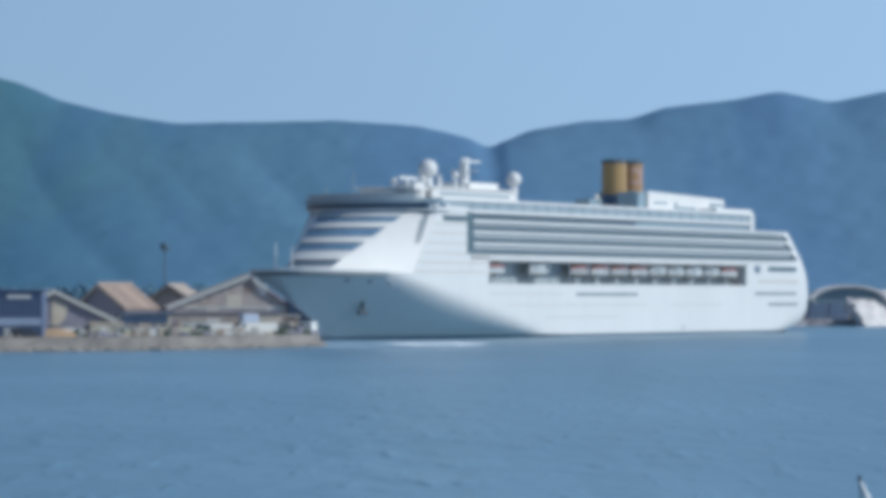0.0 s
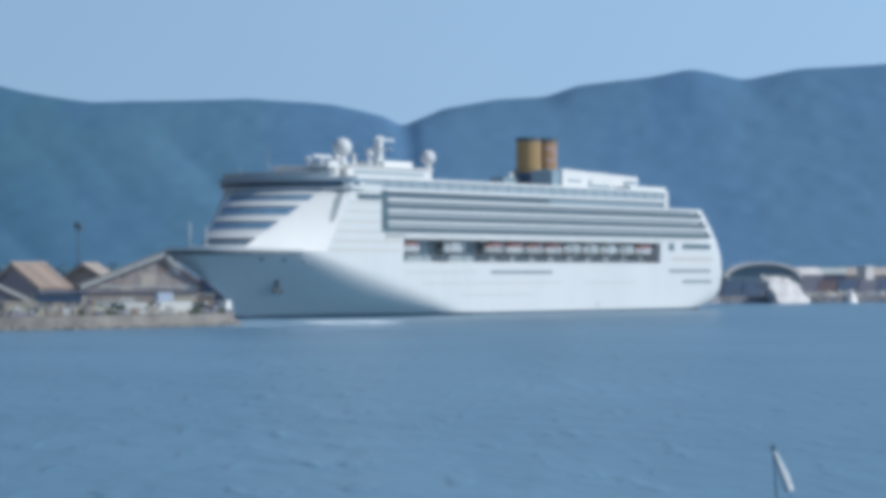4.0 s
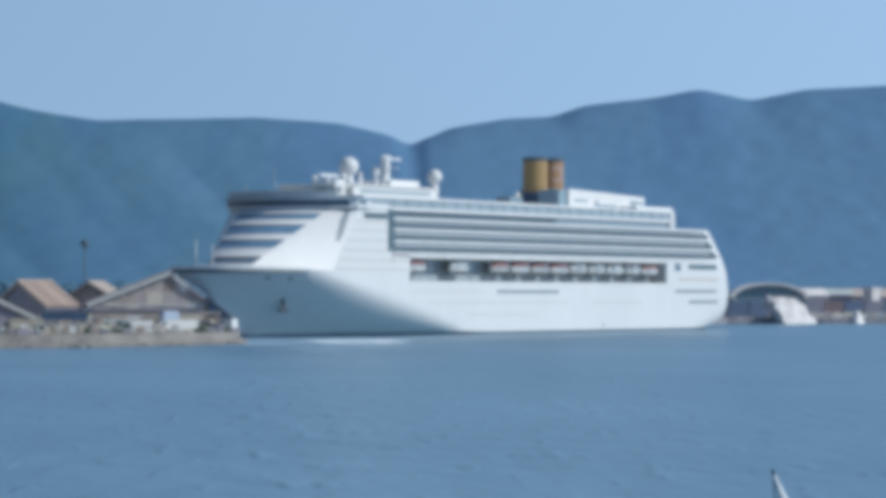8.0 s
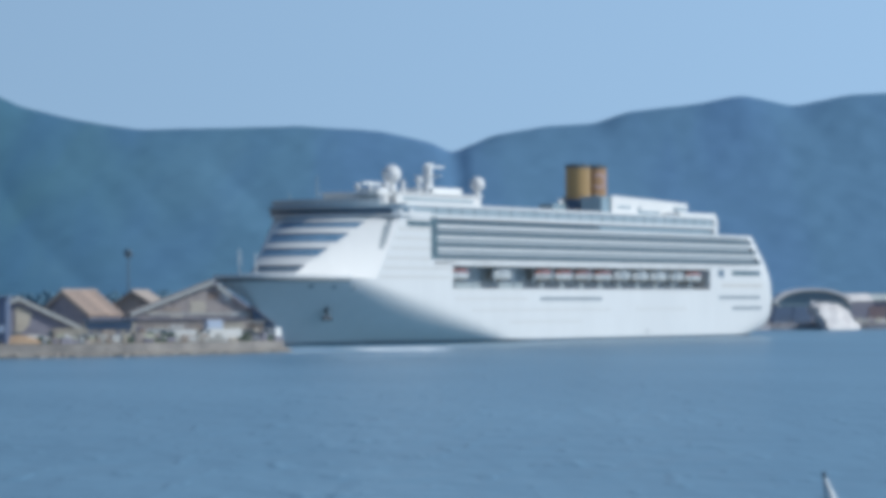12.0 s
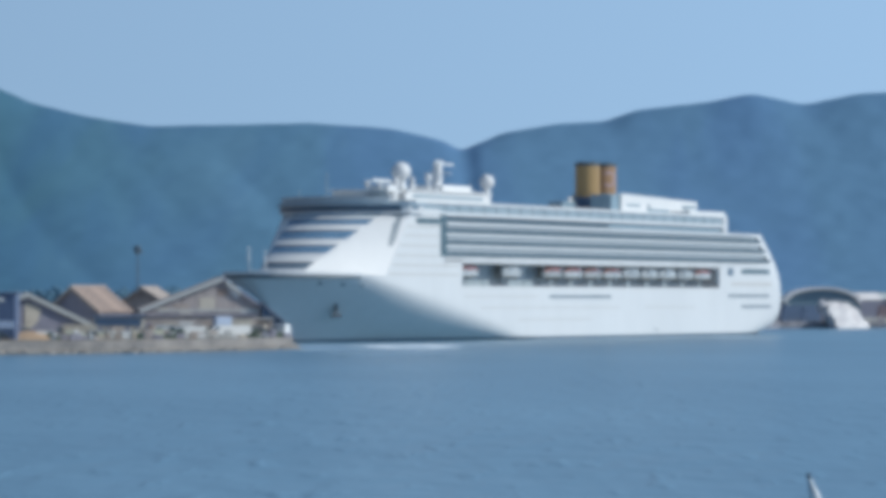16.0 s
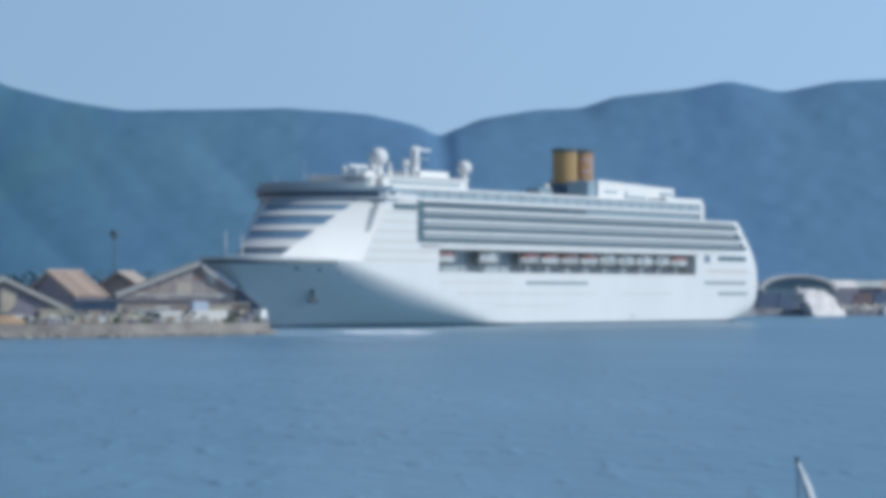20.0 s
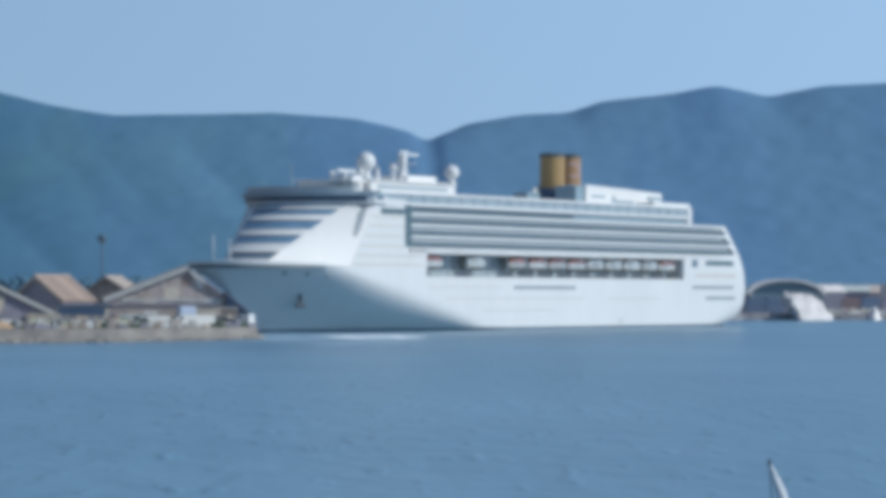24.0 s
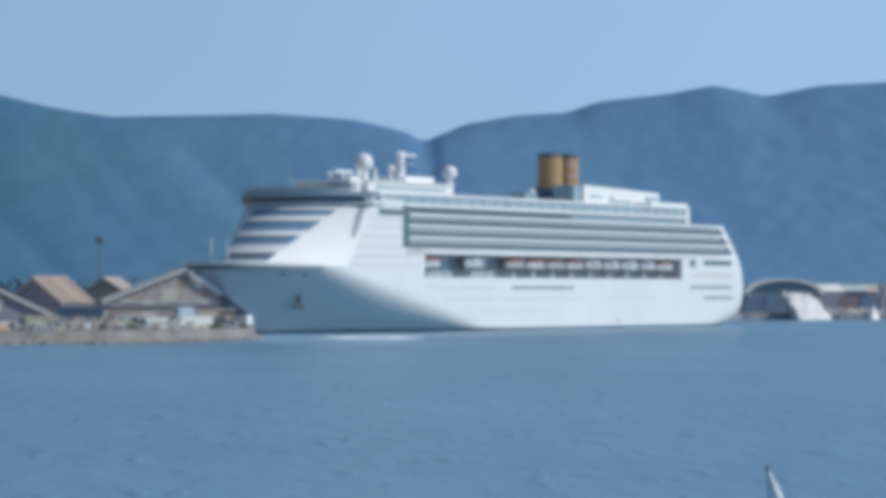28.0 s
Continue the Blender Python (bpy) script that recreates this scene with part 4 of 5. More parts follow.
flat_building("arcade_building", "cream arcade with dark gaps under a navy canopy", -58.6, 642.0, 9, 9.2, 5, 3.41, PLASTER, NAVY,
              [("opening", 0.6 + 1.7 * k, 1.5 + 1.7 * k, 0.05, 2.1, PLUM, "dark gap") for k in range(5)] + [("canopy", 0.0, 8.6, 2.3, 3.6, NAVY, "dark blue canopy")])


def light_mast(x, y, h):
    t = thing("light_mast", "tall dark floodlight mast on the quay", "light mast", pose(x, y, LAND_Z))
    smooth(part("pole", tube((0, 0, 0), (0, 0, h), 0.2, 0.13, seg=12), MASTPAINT, t))
    part("base", boxes((-0.6, 0.6, -0.6, 0.6, 0, 0.5), bevel=0.08), QUAY, t)
    head = part("lamp_ring", tube((0, 0, h - 1.6), (0, 0, h + 0.1), 0.5, seg=14), MASTPAINT, t)
    for k in range(6):
        a = k * math.pi / 3
        part("floodlight", boxes((0.6 * math.cos(a) - 0.3, 0.6 * math.cos(a) + 0.3, 0.6 * math.sin(a) - 0.3, 0.6 * math.sin(a) + 0.3, h - 1.4 + 0.5 * (k % 2), h - 0.8 + 0.5 * (k % 2)), bevel=0.06), MASTPAINT, head)


light_mast(-55.2, 700.0, 17.7)


def van(label, x, y, rz, paint, length=5.2, height=2.3):
    t = thing("van", label, "van", pose(x, y, LAND_Z + 0.03, 0, 0, rz))
    L = length / 2
    body = part("body", prism([(-L, 0.45), (-L, height), (L - 1.6, height), (L - 0.75, height * 0.62), (L, height * 0.5), (L, 0.45)], -0.95, 0.95), paint, t)
    part("windscreen", prism([(L - 1.5, height - 0.1), (L - 0.85, height * 0.66), (L - 0.8, height * 0.66), (L - 1.45, height - 0.08)], -0.85, 0.85), GLASS, body)
    for sgn in (1, -1):
        part("side_window", boxes((L - 2.4, L - 1.5, sgn * 0.95 - 0.03, sgn * 0.95 + 0.03, height * 0.6, height * 0.9)), GLASS, body)
    for wx in (-L + 0.9, L - 0.9):
        for sgn in (1, -1):
            w = part("wheel", tube((wx, sgn * 0.72, 0.35), (wx, sgn * 0.98, 0.35), 0.35, seg=18), RUBBER, t)
            part("rim", tube((wx, sgn * 0.9, 0.35), (wx, sgn * 1.0, 0.35), 0.2, seg=12), STEEL, w)
    return t


def container(label, x, y, rz, paint, length=6.06, h=2.6):
    t = thing("container", label, "container", pose(x, y, LAND_Z + 0.03, 0, 0, rz), group="containers on the harbour ground")
    part("shell", boxes((0, length, 0, 2.44, 0.1, h - 0.05)), paint, t)
    part("frame", boxes((-0.05, 0.1, -0.05, 0.1, 0, h), (length - 0.1, length + 0.05, -0.05, 0.1, 0, h), (0.1, length - 0.1, -0.04, 0.08, h - 0.1, h), (0.1, length - 0.1, -0.04, 0.08, 0, 0.14)), paint, t)
    rib = part("corrugation", boxes((-0.06, 0.06, -0.035, 0.02, 0.15, h - 0.12)), paint, t)
    rib.location.x = 0.4
    for k in range(1, int((length - 0.6) / 0.42)):
        share(rib, "corrugation", 0.4 + 0.42 * k, 0, 0, t)
    return t


lorry = van("long white lorry with a light blue canopy on the quay", -35.4, 661.5, 207, SIGNWHITE, 8.8, 2.2)
part("canopy", boxes((-0.6, 2.6, -0.9, 0.9, 2.2, 3.8), bevel=0.12), BLUELIGHT, lorry, "light blue canopy")
van("white van parked at the pier end", -26.2, 669.8, 150, SIGNWHITE, 4.2, 2.3)
van("dark parked car on the quay", -29.0, 667.5, 0, DARKSTEEL, 4.6, 1.5)
van("white parked van beside the quay hall", -45.8, 654.3, 0, SIGNWHITE, 5.2)
van("dark parked car beside the warehouse", -73.1, 616.4, 0, DARKSTEEL, 4.6, 1.5)
container("low pale yellow-green skip on the quay", -50.8, 636.6, 26, GREENPAINT, 5.6, 1.5)
container("low dark green skip on the quay", -45.9, 647.0, 10, HEDGE, 3.4, 1.6)
container("cream container near the gabled shed", -63.1, 631.1, 8, PLASTER)


def heap(name, label, category, x, y, rx, ry, h, mat, seed, base=LAND_Z):
    """A rough mound."""
    rng = np.random.RandomState(seed)
    t = thing(name, label, category, pose(x, y, base - 0.05))
    rings = []
    ph = rng.rand(6) * 6.28
    for k in range(9):
        r = 1 - k / 8
        ring = []
        for i in range(32):
            a = i / 32 * 2 * math.pi
            w = 1 + 0.12 * math.sin(3 * a + ph[0]) + 0.08 * math.sin(5 * a + ph[1] + k) + 0.05 * math.sin(9 * a + ph[2] + 2 * k)
            ring.append((rx * max(r, 0.04) * w * math.cos(a), ry * max(r, 0.04) * w * math.sin(a), h * (1 - r ** 1.35) * (1 + 0.05 * math.sin(4 * a + ph[3]))))
        rings.append(ring)
    smooth(part("mound", loft(rings), mat, t), 60)
    return t


heap("sand_heap", "low tan sand heap on the quay", "heap", -68.6, 624.0, 5.6, 2.4, 1.6, SAND, 4)
heap("sand_heap", "small tan earth heap on the quay", "heap", -64.6, 629.5, 3.0, 1.8, 0.9, SAND, 5)


def rocks(name, label, line, count, seed, size, mat, high=2.0):
    """Loose stones along the foot of the quay, joined into one."""
    rng = random.Random(seed)
    bm = bmesh.new()
    seg = []
    for p, q in zip(line, line[1:]):
        seg.append((Vector(p), Vector(q)))
    total = sum((q - p).length for p, q in seg)
    for p, q in seg:
        side = Vector((q.y - p.y, p.x - q.x)).normalized()
        for _ in range(int(count * (q - p).length / total)):
            u = rng.random()
            c = p.lerp(q, rng.random()) + side * (1.3 * (1 - u) + rng.uniform(-0.3, 0.2))
            r = size * (0.5 + rng.random())
            turn = Euler((rng.random() * 6, rng.random() * 6, rng.random() * 6)).to_matrix().to_4x4()
            m = Matrix.Translation((c.x, c.y, SEA_Z - 0.1 + u * high)) @ turn @ Matrix.Diagonal((r, r * 0.8, r * 0.6, 1))
            bmesh.ops.create_icosphere(bm, subdivisions=1, radius=1.0, matrix=m)
    return tagged(part(name, bm, mat), label, "rocks", kind="stuff")


rocks("quay_rocks", "loose grey-brown stones along the foot of the pier", [(-134, 570), (-74.6, 586), (-48, 607), (-22.9, 655), (-24.4, 688)], 900, 11, 0.32, ROCK, 0.6)


# small goods and growth along the quay
def crate_stack(label, x, y, rz, mat, n, size=1.1):
    t = thing("crate_stack", label, "crates", pose(x, y, LAND_Z + 0.03, 0, 0, rz), group="crates on the quay")
    rng = random.Random(int(x * 10))
    for k in range(n):
        cx, cz = (k % 3) * (size + 0.05), (k // 3) * size
        c = part("crate", boxes((cx, cx + size, 0, size, cz, cz + size - 0.03), bevel=0.03), mat, t)
        part("slat", boxes((cx + 0.05, cx + size - 0.05, -0.04, -0.004, cz + 0.12, cz + 0.3), (cx + 0.05, cx + size - 0.05, -0.04, -0.004, cz + 0.7, cz + 0.88)), mat, c)
    return t


def bush(label, x, y, r, seed):
    rng = random.Random(seed)
    t = thing("bush", label, "bush", pose(x, y, LAND_Z), group="bushes on the quay")
    bm = bmesh.new()
    for _ in range(90):
        a, e, d = rng.uniform(0, 6.28), rng.uniform(0.0, 1.5), r * rng.uniform(0.5, 1.0)
        m = Matrix.Translation((d * math.cos(a) * math.cos(e), d * math.sin(a) * math.cos(e), 0.25 * r + d * math.sin(e))) @ Euler((rng.random() * 6, rng.random() * 6, 0)).to_matrix().to_4x4() @ Matrix.Diagonal((r * 0.22, r * 0.16, r * 0.12, 1))
        bmesh.ops.create_icosphere(bm, subdivisions=1, radius=1.0, matrix=m)
    part("crown", bm, HEDGE, t)
    part("stem", tube((0, 0, 0), (0, 0, r * 0.7), 0.12, 0.06), BROWNWALL, t)
    return t


crate_stack("stacked pale wooden crates on the quay", -62.6, 631.1, 24, TAN2, 5)
crate_stack("stacked weathered crates beside the warehouse", -63.4, 634.5, 24, PLASTER, 6)
crate_stack("stacked brown crates beside the quay hall", -49.7, 658.8, 24, TAN, 6)
crate_stack("white crates at the pier end", -27.2, 673.5, 5, SIGNWHITE, 4)
crate_stack("stacked blue crates under the quay hall", -37.8, 666.1, 24, BLUELIGHT, 5)
crate_stack("cream crates on the quay", -42.7, 662.2, 24, PLASTER, 4)
crate_stack("tan crates at the quay edge", -54.7, 634.6, 24, TAN2, 5)
for k, (x, y, r) in enumerate(((-39.3, 658.8, 1.3), (-43.8, 654.3, 1.2), (-30.3, 665.0, 1.1), (-49.3, 648.7, 1.1), (-47.3, 651.0, 1.3), (-40.8, 658.2, 1.2), (-59.7, 631.9, 0.9), (-32.7, 665.5, 0.9), (-28.0, 670.7, 0.8), (-64.8, 624.6, 0.9), (-52.2, 639.8, 1.0))):
    bush("low dark green bush on the quay", x, y, r, 40 + k)


def fence(label, pts, step, h):
    t = thing("fence", label, "fence", pose(pts[0][0], pts[0][1], LAND_Z))
    post = None
    (x0, y0), (x1, y1) = pts
    d = math.hypot(x1 - x0, y1 - y0)
    ux, uy = (x1 - x0) / d, (y1 - y0) / d
    for k in range(int(d / step) + 1):
        if post is None:
            post = part("post", boxes((-0.14, 0.14, -0.14, 0.14, 0, h), bevel=0.03), SIGNWHITE, t)
        else:
            share(post, "post", ux * step * k, uy * step * k, 0, t)
    part("rail", tube((0, 0, h * 0.8), (x1 - x0, y1 - y0, h * 0.8), 0.05, seg=6), STEEL, t)
    return t


fence("white posts with a rail along the quay", ((-59.6, 628.9), (-50.8, 633.2)), 1.6, 1.5)
van("white lorry on the quay", -42.5, 654.3, 200, SIGNWHITE, 7.0, 2.1)
van("grey parked car on the quay", -56.4, 631.9, 20, STEEL, 4.4, 1.5)
van("white parked car near the arcade", -65.0, 625.6, 10, SIGNWHITE, 4.3, 1.5)
van("pale van at the quay hall", -31.0, 668.9, 170, PLASTER, 5.0, 2.2)
flat_building("quay_hut", "small faded pink hut on the pier", -31.9, 671.4, 4, 4.6, 3.0, 2.90, TAN2, PALE, [("opening", 0.6, 2.6, 0.9, 2.1, GLASS, "dark window")])


def woods(name, label, x0, x1, y0, y1, z0, z1, count, seed):
    """A far belt of tree crowns, joined into one."""
    rng = random.Random(seed)
    bm = bmesh.new()
    for _ in range(count):
        x, y = rng.uniform(x0, x1), rng.uniform(y0, y1)
        top = rng.uniform(z0, z1)
        for _ in range(7):
            r = rng.uniform(0.9, 2.0)
            m = Matrix.Translation((x + rng.uniform(-2, 2), y + rng.uniform(-2, 2), LAND_Z + rng.uniform(0.35, 1.0) * top)) @ Euler((rng.random() * 6, rng.random() * 6, 0)).to_matrix().to_4x4() @ Matrix.Diagonal((r, r * 0.8, r * 0.7, 1))
            bmesh.ops.create_icosphere(bm, subdivisions=1, radius=1.0, matrix=m)
        tube((x, y, LAND_Z), (x, y, LAND_Z + top * 0.7), 0.25, 0.12, seg=6, bm=bm)
    return tagged(part(name, bm, HAZETREES), label, "trees", kind="stuff")


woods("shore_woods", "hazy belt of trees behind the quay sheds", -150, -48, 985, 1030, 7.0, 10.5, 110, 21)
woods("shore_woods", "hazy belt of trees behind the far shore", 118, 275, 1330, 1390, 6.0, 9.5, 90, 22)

# pale flat patches painted as sky and hull reflections on calm water off the bow
def foam(x, y, w, d, seed):
    rng = random.Random(seed)
    ring = []
    for i in range(48):
        a = i / 48 * 2 * math.pi
        k = 1 + rng.uniform(-0.16, 0.16)
        ring.append((x + w * k * math.cos(a), y + d * k * math.sin(a)))
    return ring


for i, (x, y, w, d, mat, lab) in enumerate(((-8.0, 680, 19, 60, SHEENFAINT, "faint pale reflection on the water off the bow"), (-3.0, 695, 11.5, 38, SHEENTHIN, "thin pale reflection on the water off the bow"),
                                            (-1.0, 691, 9.0, 30, SHEEN, "pale reflection streak below the bow"), (-3.5, 575, 9.0, 16, SHEENFAINT, "faint sky reflection on the open sea"))):
    bm = bmesh.new()
    bm.faces.new([bm.verts.new((p[0], p[1], SEA_Z + 0.006 * (i + 1))) for p in foam(x, y, w, d, i)])
    tagged(part("foam", bm, mat), lab, "foam", kind="stuff")

# ---- the shore beyond the stern ----
def vault(label, x, y, w, d, wall_h, rise, mat, wall, rz=0):
    t = thing("vaulted_store", label, "store", pose(x, y, LAND_Z, 0, 0, rz))
    arc = [(w / 2 - w / 2 * math.cos(a), wall_h + rise * math.sin(a)) for a in [math.pi * i / 14 for i in range(15)]]
    smooth(part("vault_roof", prism(arc + [(p[0] * 0.93 + w * 0.035, p[1] - 0.75) for p in reversed(arc)], -1.4, d), mat, t), 50)
    part("end_wall", prism([(0.2, 0)] + [(p[0] * 0.93 + w * 0.035, p[1] - 0.75) for p in arc] + [(w - 0.2, 0)], 0, 0.3), wall, t)
    part("side_wall", boxes((0.1, 0.4, 0.3, d, 0, wall_h)), wall, t)
    part("side_wall", boxes((w - 0.4, w - 0.1, 0.3, d, 0, wall_h)), wall, t)
    part("door", boxes((w * 0.35, w * 0.65, -0.08, -0.004, 0.05, wall_h * 0.8)), PLUM, t)
    return t


vault("large pale vaulted store with a dark teal front", 123.2, 1186, 26.5, 8, 6.4, 5.0, TARP, TEALWALL, 4)
vault("small vaulted store with a pale rounded roof", 114.7, 1180, 10.2, 20, 5.0, 2.4, VAULT, BLUEWALL)
vault("vaulted store with a pale cream roof", 143.5, 1202, 8.1, 6, 7.4, 2.2, TARP, TARP, 20)


def tarp_stack(label, x, y, w, h, lean, seed):
    """A long stack of bales under a creased pale tarpaulin, one side raked."""
    t = thing("covered_stack", label, "covered stack", pose(x, y, SEA_Z - 0.2, 0, 0, 15))
    shape = random.Random(seed)
    rings = []
    for k in range(15):
        yy = k * 0.65
        sag = 0.22 * math.sin(k * 1.3 + seed) + shape.uniform(-0.2, 0.2)
        top = h * (1 - 0.025 * abs(k - 7)) + sag
        ring = []
        for i in range(23):
            u = i / 22
            if u < 0.45:
                px, pz = 0.62 * lean * (1 - u / 0.45), top * (u / 0.45) ** 0.9
            elif u < 0.72:
                v = (u - 0.45) / 0.27
                px, pz = w * v, top + 0.45 * math.sin(v * 9 + seed + k * 0.5)
            else:
                v = (u - 0.72) / 0.28
                px, pz = w + lean * v, top * (1 - v ** 1.1)
            crease = 0.34 * math.sin(i * 1.1 + k * 0.8 + seed) + 0.25 * math.sin(i * 2.3 - k * 1.4) + shape.uniform(-0.2, 0.2)
            pz = max(0.0, pz + (crease if 0 < i < 22 else 0))
            ring.append((px + crease, yy + 0.75 * pz, pz))
        rings.append(ring)
    smooth(part("tarpaulin", loft(rings), TARP, t), 35)
    for k in (4, 10):
        part("lashing", boxes((0.5, w - 0.6, k * 0.65 - 0.06, k * 0.65 + 0.06, h * 1.0, h * 1.08)), STEEL, t)
    return t


tarp_stack("tall stack of goods under a white tarpaulin", 134.3, 1138, 5.6, 8.8, 3.8, 3)
tarp_stack("stack of goods under a creased white tarpaulin", 139.3, 1143, 4.8, 8.4, 3.8, 8)
def shore_store(label, x, y, rz, w, d, eave, rise, wall, roof):
    """A plain store whose pitched roof slopes down to its long front."""
    t = thing("shore_store", label, "store", pose(x, y, LAND_Z, 0, 0, rz))
    for y0, y1 in ((0, 0.3), (d - 0.3, d)):
        part("wall", boxes((0, w, y0, y1, 0, eave)), wall, t)
    for x0 in (0.0, w - 0.3):
        part("gable_wall", loft([[(xx, 0.3, 0), (xx, 0.3, eave), (xx, d / 2, eave + rise), (xx, d - 0.3, eave), (xx, d - 0.3, 0)] for xx in (x0, x0 + 0.3)]), wall, t)
    for sgn in (-1, 1):
        edge_y = d / 2 + sgn * (d / 2 + 0.5)
        part("roof", loft([[(xx, edge_y, eave - 0.1), (xx, edge_y, eave + 0.15), (xx, d / 2, eave + rise + 0.25), (xx, d / 2, eave + rise)] for xx in (-0.4, w + 0.4)]), roof, t)
    n = max(1, int(w / 4))
    for k in range(n):
        cx = w * (k + 0.5) / n
        part("door", boxes((cx - 1.0, cx + 1.0, -0.1, -0.004, 0.05, 3.2)), DARKSTEEL, t, "dark sliding door")
    part("ridge_cap", tube((-0.4, d / 2, eave + rise + 0.28), (w + 0.4, d / 2, eave + rise + 0.28), 0.15, seg=8), roof, t)
    return t


shore_store("plum store with a pale sloping roof", 151.4, 1218, 12, 9.7, 9, 7.0, 2.2, FARPLUM, TARP)
shore_store("plum store with a faded grey roof", 161.1, 1224, -6, 8.4, 9, 7.2, 1.9, FARPLUM, VAULT)
shore_store("long grey-plum store with a pale pink roof", 169.5, 1229, 10, 18.1, 10, 6.8, 2.4, FARPLUM, PINKWALL)
shore_store("store with a pale sloping roof", 189.3, 1241, 10, 14.7, 10, 7.2, 2.2, FARPLUM, TARP)
flat_building("shore_tower", "white block tower on the far shore", 175.8, 1218, 30, 3.6, 5, 9.2, TARP, SIGNWHITE)
for x, y, mat, lab in ((120.3, 1159, FARBLUE, "dark blue container on the far shore"), (127.7, 1167, FARBLUE, "navy container on the far shore"), (149.2, 1189, FARPLUM, "plum container on the far shore"),
                       (156.6, 1196, RUST, "rust-red container on the far shore"), (164.1, 1202, FARBLUE, "dark blue container on the far shore"), (171.8, 1207, FARPLUM, "plum container on the far shore"), (179.2, 1211, FARBLUE, "navy container on the far shore")):
    c = container(lab, x, y, 8, mat)
    up = copy_thing(c, pose(x + 0.4, y + 0.3, LAND_Z + 2.64, 0, 0, 8))
heap("white_heap", "small white gravel heap at the shore", "heap", 162.8, 1162.5, 2.7, 2.4, 4.4, TARP, 9, SEA_Z - 0.1)
rocks("shore_rocks", "loose stones along the far shore", [(89, 1003), (116, 1140), (165, 1165), (240, 1205)], 2600, 12, 0.42, FARROCK)



# ---- loose goods on the quay and the far shore ----
def goods_pile(label, x, y, mats, seed, scale=1.0):
    """A handful of boxes and bales of different sizes, heaped on the ground."""
    rng = random.Random(seed)
    t = thing("goods_pile", label, "goods", pose(x, y, LAND_Z + 0.03, 0, 0, rng.uniform(5, 40)), group="goods on the harbour ground")
    at = 0.0
    for k in range(rng.randint(3, 5)):
        w, d, h = scale * rng.uniform(0.6, 1.6), scale * rng.uniform(0.7, 1.4), scale * rng.uniform(0.5, 1.5)
        b = part("box", boxes((at, at + w, -d / 2, d / 2, 0, h), bevel=0.06), mats[rng.randrange(len(mats))], t)
        if rng.random() < 0.5:
            part("lid", boxes((at + 0.05, at + w - 0.05, -d / 2 + 0.05, d / 2 - 0.05, h + 0.004, h + 0.12), bevel=0.03), mats[rng.randrange(len(mats))], b)
        at += w + rng.uniform(0.03, 0.4)
    return t


rng = random.Random(77)
for k in range(24):
    u = 0.14 + 0.86 * (k + rng.random() * 0.8) / 24
    x, y = -70.5 + 43 * u + rng.uniform(-0.5, 1.0), 596 + 58 * u + rng.uniform(2, 26)
    pale = rng.random() < 0.6
    goods_pile("pile of pale boxes and sacks on the quay" if pale else "pile of dark weathered boxes on the quay", x, y,
               [PLASTER, TAN2, SIGNWHITE, PALE, GREENPAINT] if pale else [PLUM, HEDGE, BROWNWALL, STEEL], 300 + k, rng.uniform(0.6, 1.4))
for k in range(9):
    x = 148.0 + 4.0 * k
    goods_pile("pale lavender bales along the far shore" if k % 2 else "mixed boxes along the far shore", x, 1163 + (x - 148) * 0.52, [PALE, SIGNWHITE, BLUELIGHT, PLASTER] if k % 2 else [PLUM, PALE, RUST], 400 + k, 1.3)


# ---- the small sailing boat near the viewer ----
def sailing_boat():
    boat = thing("sailing_dinghy", "small heeled sailing dinghy with a rolled white sail", "sailboat")
    def section(x):
        e = max(0.03, 1 - (abs(x - 0.2) / 2.2) ** 2.4)
        return [(x, -0.75 * e, -0.4), (x, -0.62 * e, -0.75), (x, 0, -0.4 - 0.63 * e), (x, 0.62 * e, -0.75), (x, 0.75 * e, -0.4)]
    smooth(part("boat_hull", loft([section(-1.9 + 4.2 * i / 16) for i in range(17)]), WHITE2, boat))
    part("thwart", boxes((-0.9, -0.6, -0.6, 0.6, -0.55, -0.49)), TEAK, boat)
    smooth(part("mast", tube((0, 0, -0.85), (0, 0, 5.2), 0.022, 0.014, seg=10), STEEL, boat, "slim grey mast"))
    rings = []
    for k in range(11):
        u = k / 10
        r = 0.022 + 0.055 * min(1.0, u * 1.6) + 0.004 * math.sin(k * 2.1)
        cx, cz = 0.015 + 0.21 * u, 5.1 - 0.70 * u
        rings.append([(cx + r * math.cos(a), 0.8 * r * math.sin(a), cz + 0.3 * r * math.cos(a)) for a in [2 * math.pi * i / 12 for i in range(12)]])
    smooth(part("rolled_sail", loft(rings), DACRON, boat, "white rolled sail"), 60)
    part("sheet_line", tube((0.25, 0, 4.36), (0.02, 0, 1.0), 0.008, seg=6), STEEL, boat)
    smooth(part("mast_cap", tube((0, 0, 5.1), (0, 0, 5.2), 0.03, seg=10), DARKSTEEL, boat, "dark mast cap"))
    part("boom", tube((0, 0, 0.9), (-1.8, 0, 0.95), 0.035, seg=8), DARKSTEEL, boat)
    return boat


dinghy = sailing_boat()

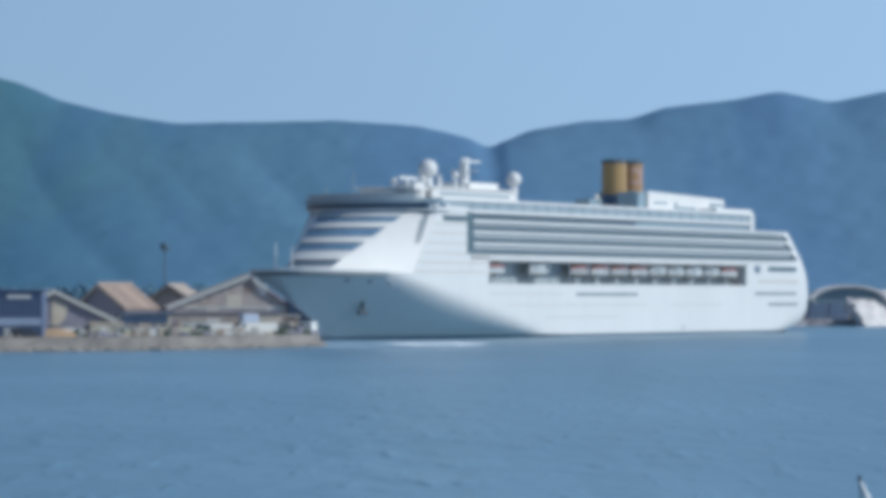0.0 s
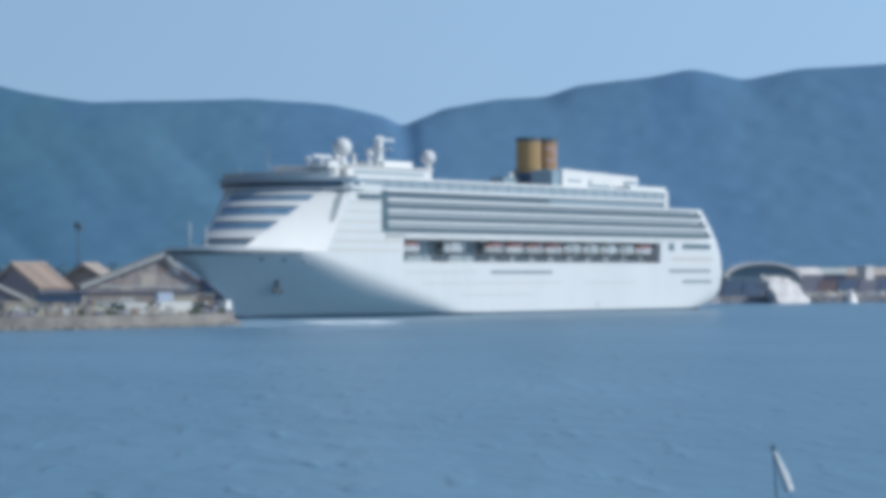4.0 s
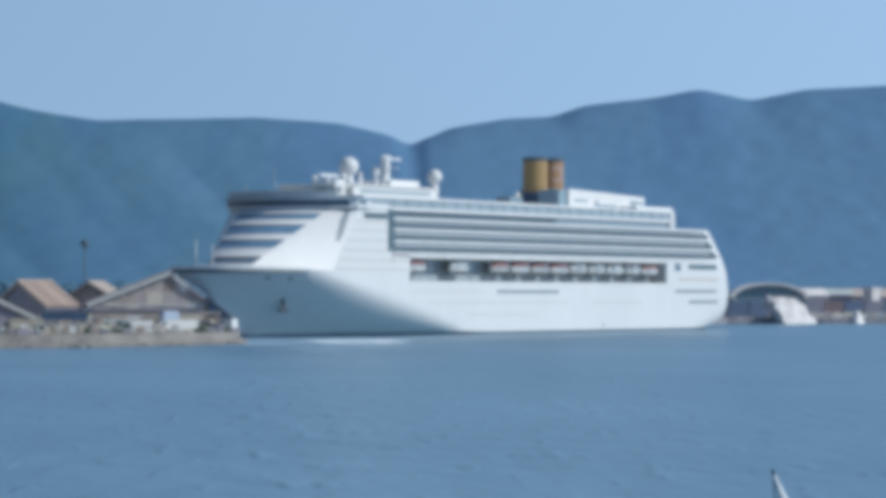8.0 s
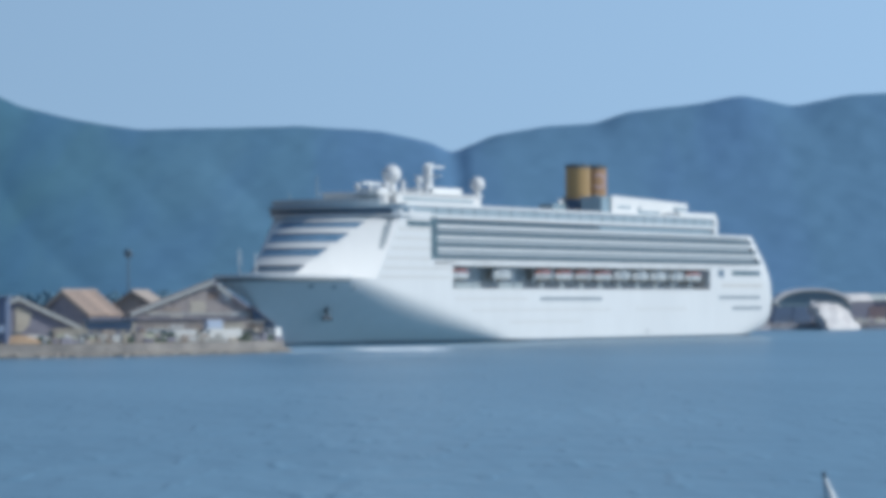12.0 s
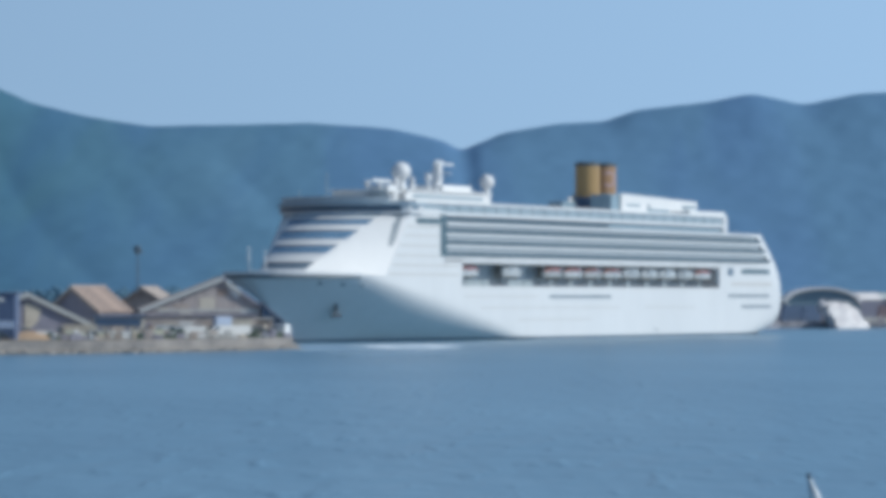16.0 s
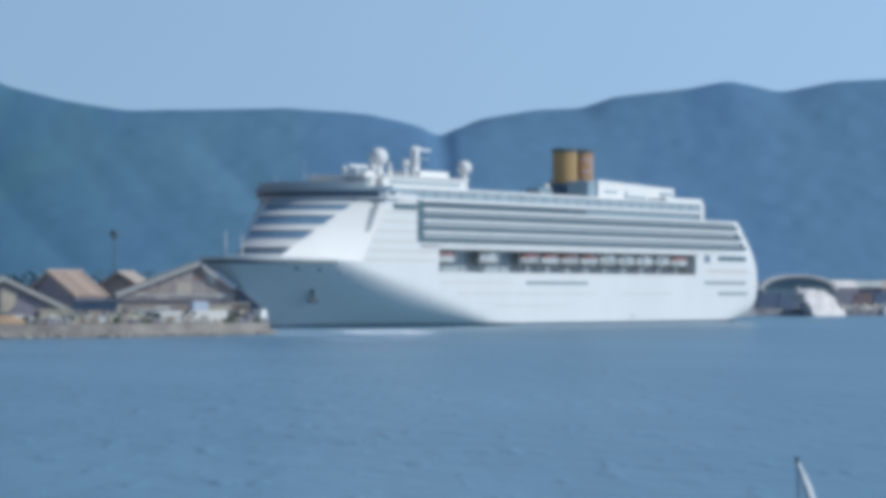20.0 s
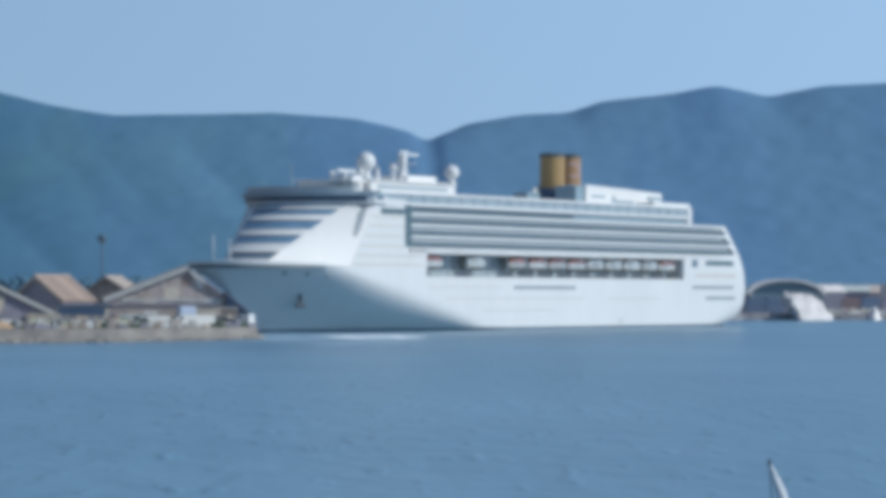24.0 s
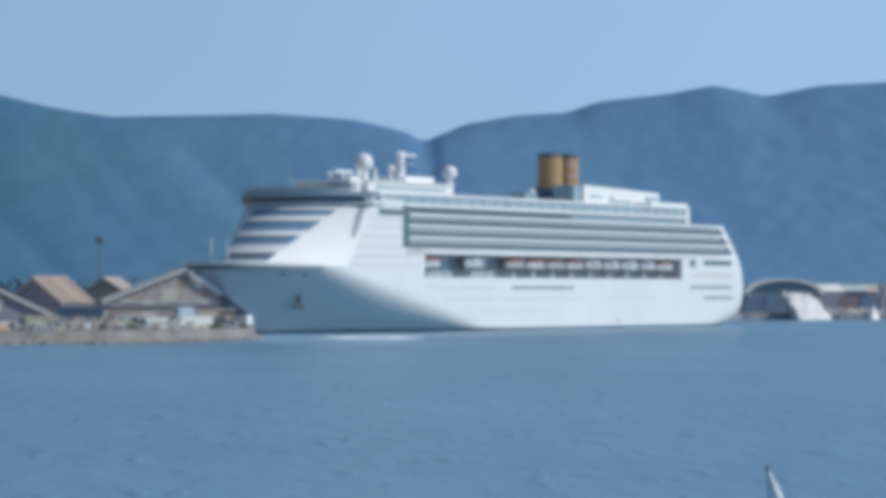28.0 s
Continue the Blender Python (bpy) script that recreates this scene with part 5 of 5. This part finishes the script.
# ---- what moves ----
# seconds, across, height of the keel, heel in degrees
DINGHY = [
    (0, 7.401, -0.227, 3.69),
    (0.5, 7.401, -0.177, 3.48),
    (1, 7.504, -0.341, 1.81),
    (1.5, 7.405, -0.271, 3.30),
    (2, 7.395, -0.256, 3.58),
    (2.5, 7.495, -0.268, 1.72),
    (3, 7.414, -0.185, 2.79),
    (3.5, 7.369, -0.113, 3.36),
    (5.5, 7.389, -0.117, 3.01),
    (6, 7.373, -0.126, 2.58),
    (6.5, 7.320, -0.198, 3.15),
    (7, 7.312, -0.194, 3.10),
    (7.5, 7.346, -0.134, 2.84),
    (8, 7.285, -0.167, 3.52),
    (8.5, 7.292, -0.140, 3.11),
    (9, 7.318, -0.158, 2.67),
    (9.5, 7.237, -0.055, 3.47),
    (10, 7.240, -0.187, 3.11),
    (10.5, 7.265, -0.082, 2.91),
    (11, 7.200, -0.162, 3.48),
    (11.5, 7.199, -0.190, 3.50),
    (12, 7.279, -0.120, 2.31),
    (12.5, 7.170, -0.128, 3.49),
    (14.5, 7.106, -0.120, 4.02),
    (15, 7.236, -0.143, 2.20),
    (15.5, 7.208, -0.107, 2.34),
    (16, 7.048, -0.149, 4.29),
    (16.5, 7.165, -0.157, 2.03),
    (17, 7.132, -0.094, 2.42),
    (17.5, 6.918, -0.159, 2.44),
    (18, 7.148, -0.142, 2.47),
    (18.5, 7.165, -0.138, 2.90),
    (19, 7.069, -0.150, 3.34),
    (19.5, 6.976, -0.097, 2.80),
    (20, 7.086, -0.094, 2.25),
    (20.5, 6.930, -0.190, 2.90),
    (21, 7.006, -0.157, 3.55),
    (21.5, 7.028, -0.111, 2.71),
    (23.5, 7.004, -0.134, 2.30),
    (24, 6.946, -0.063, 3.56),
    (24.5, 6.915, -0.077, 2.95),
    (25, 6.971, -0.110, 2.33),
    (25.5, 6.937, -0.111, 2.84),
    (26, 6.842, -0.052, 3.14),
    (26.5, 7.017, -0.132, 3.09),
    (27, 6.907, -0.104, 3.04),
    (27.5, 6.826, -0.102, 4.06),
    (28, 6.893, -0.179, 3.11),
]


def motions():
    walk(dinghy, [(t, pose(x, 60.0, z, 0, -heel, 0)) for t, x, z, heel in DINGHY])
    walk(sea, [(t, pose(-0.35 * t, -0.5 * t, SEA_Z)) for t in (0.0, 7.0, 14.0, 21.0, 28.0)])


motions()
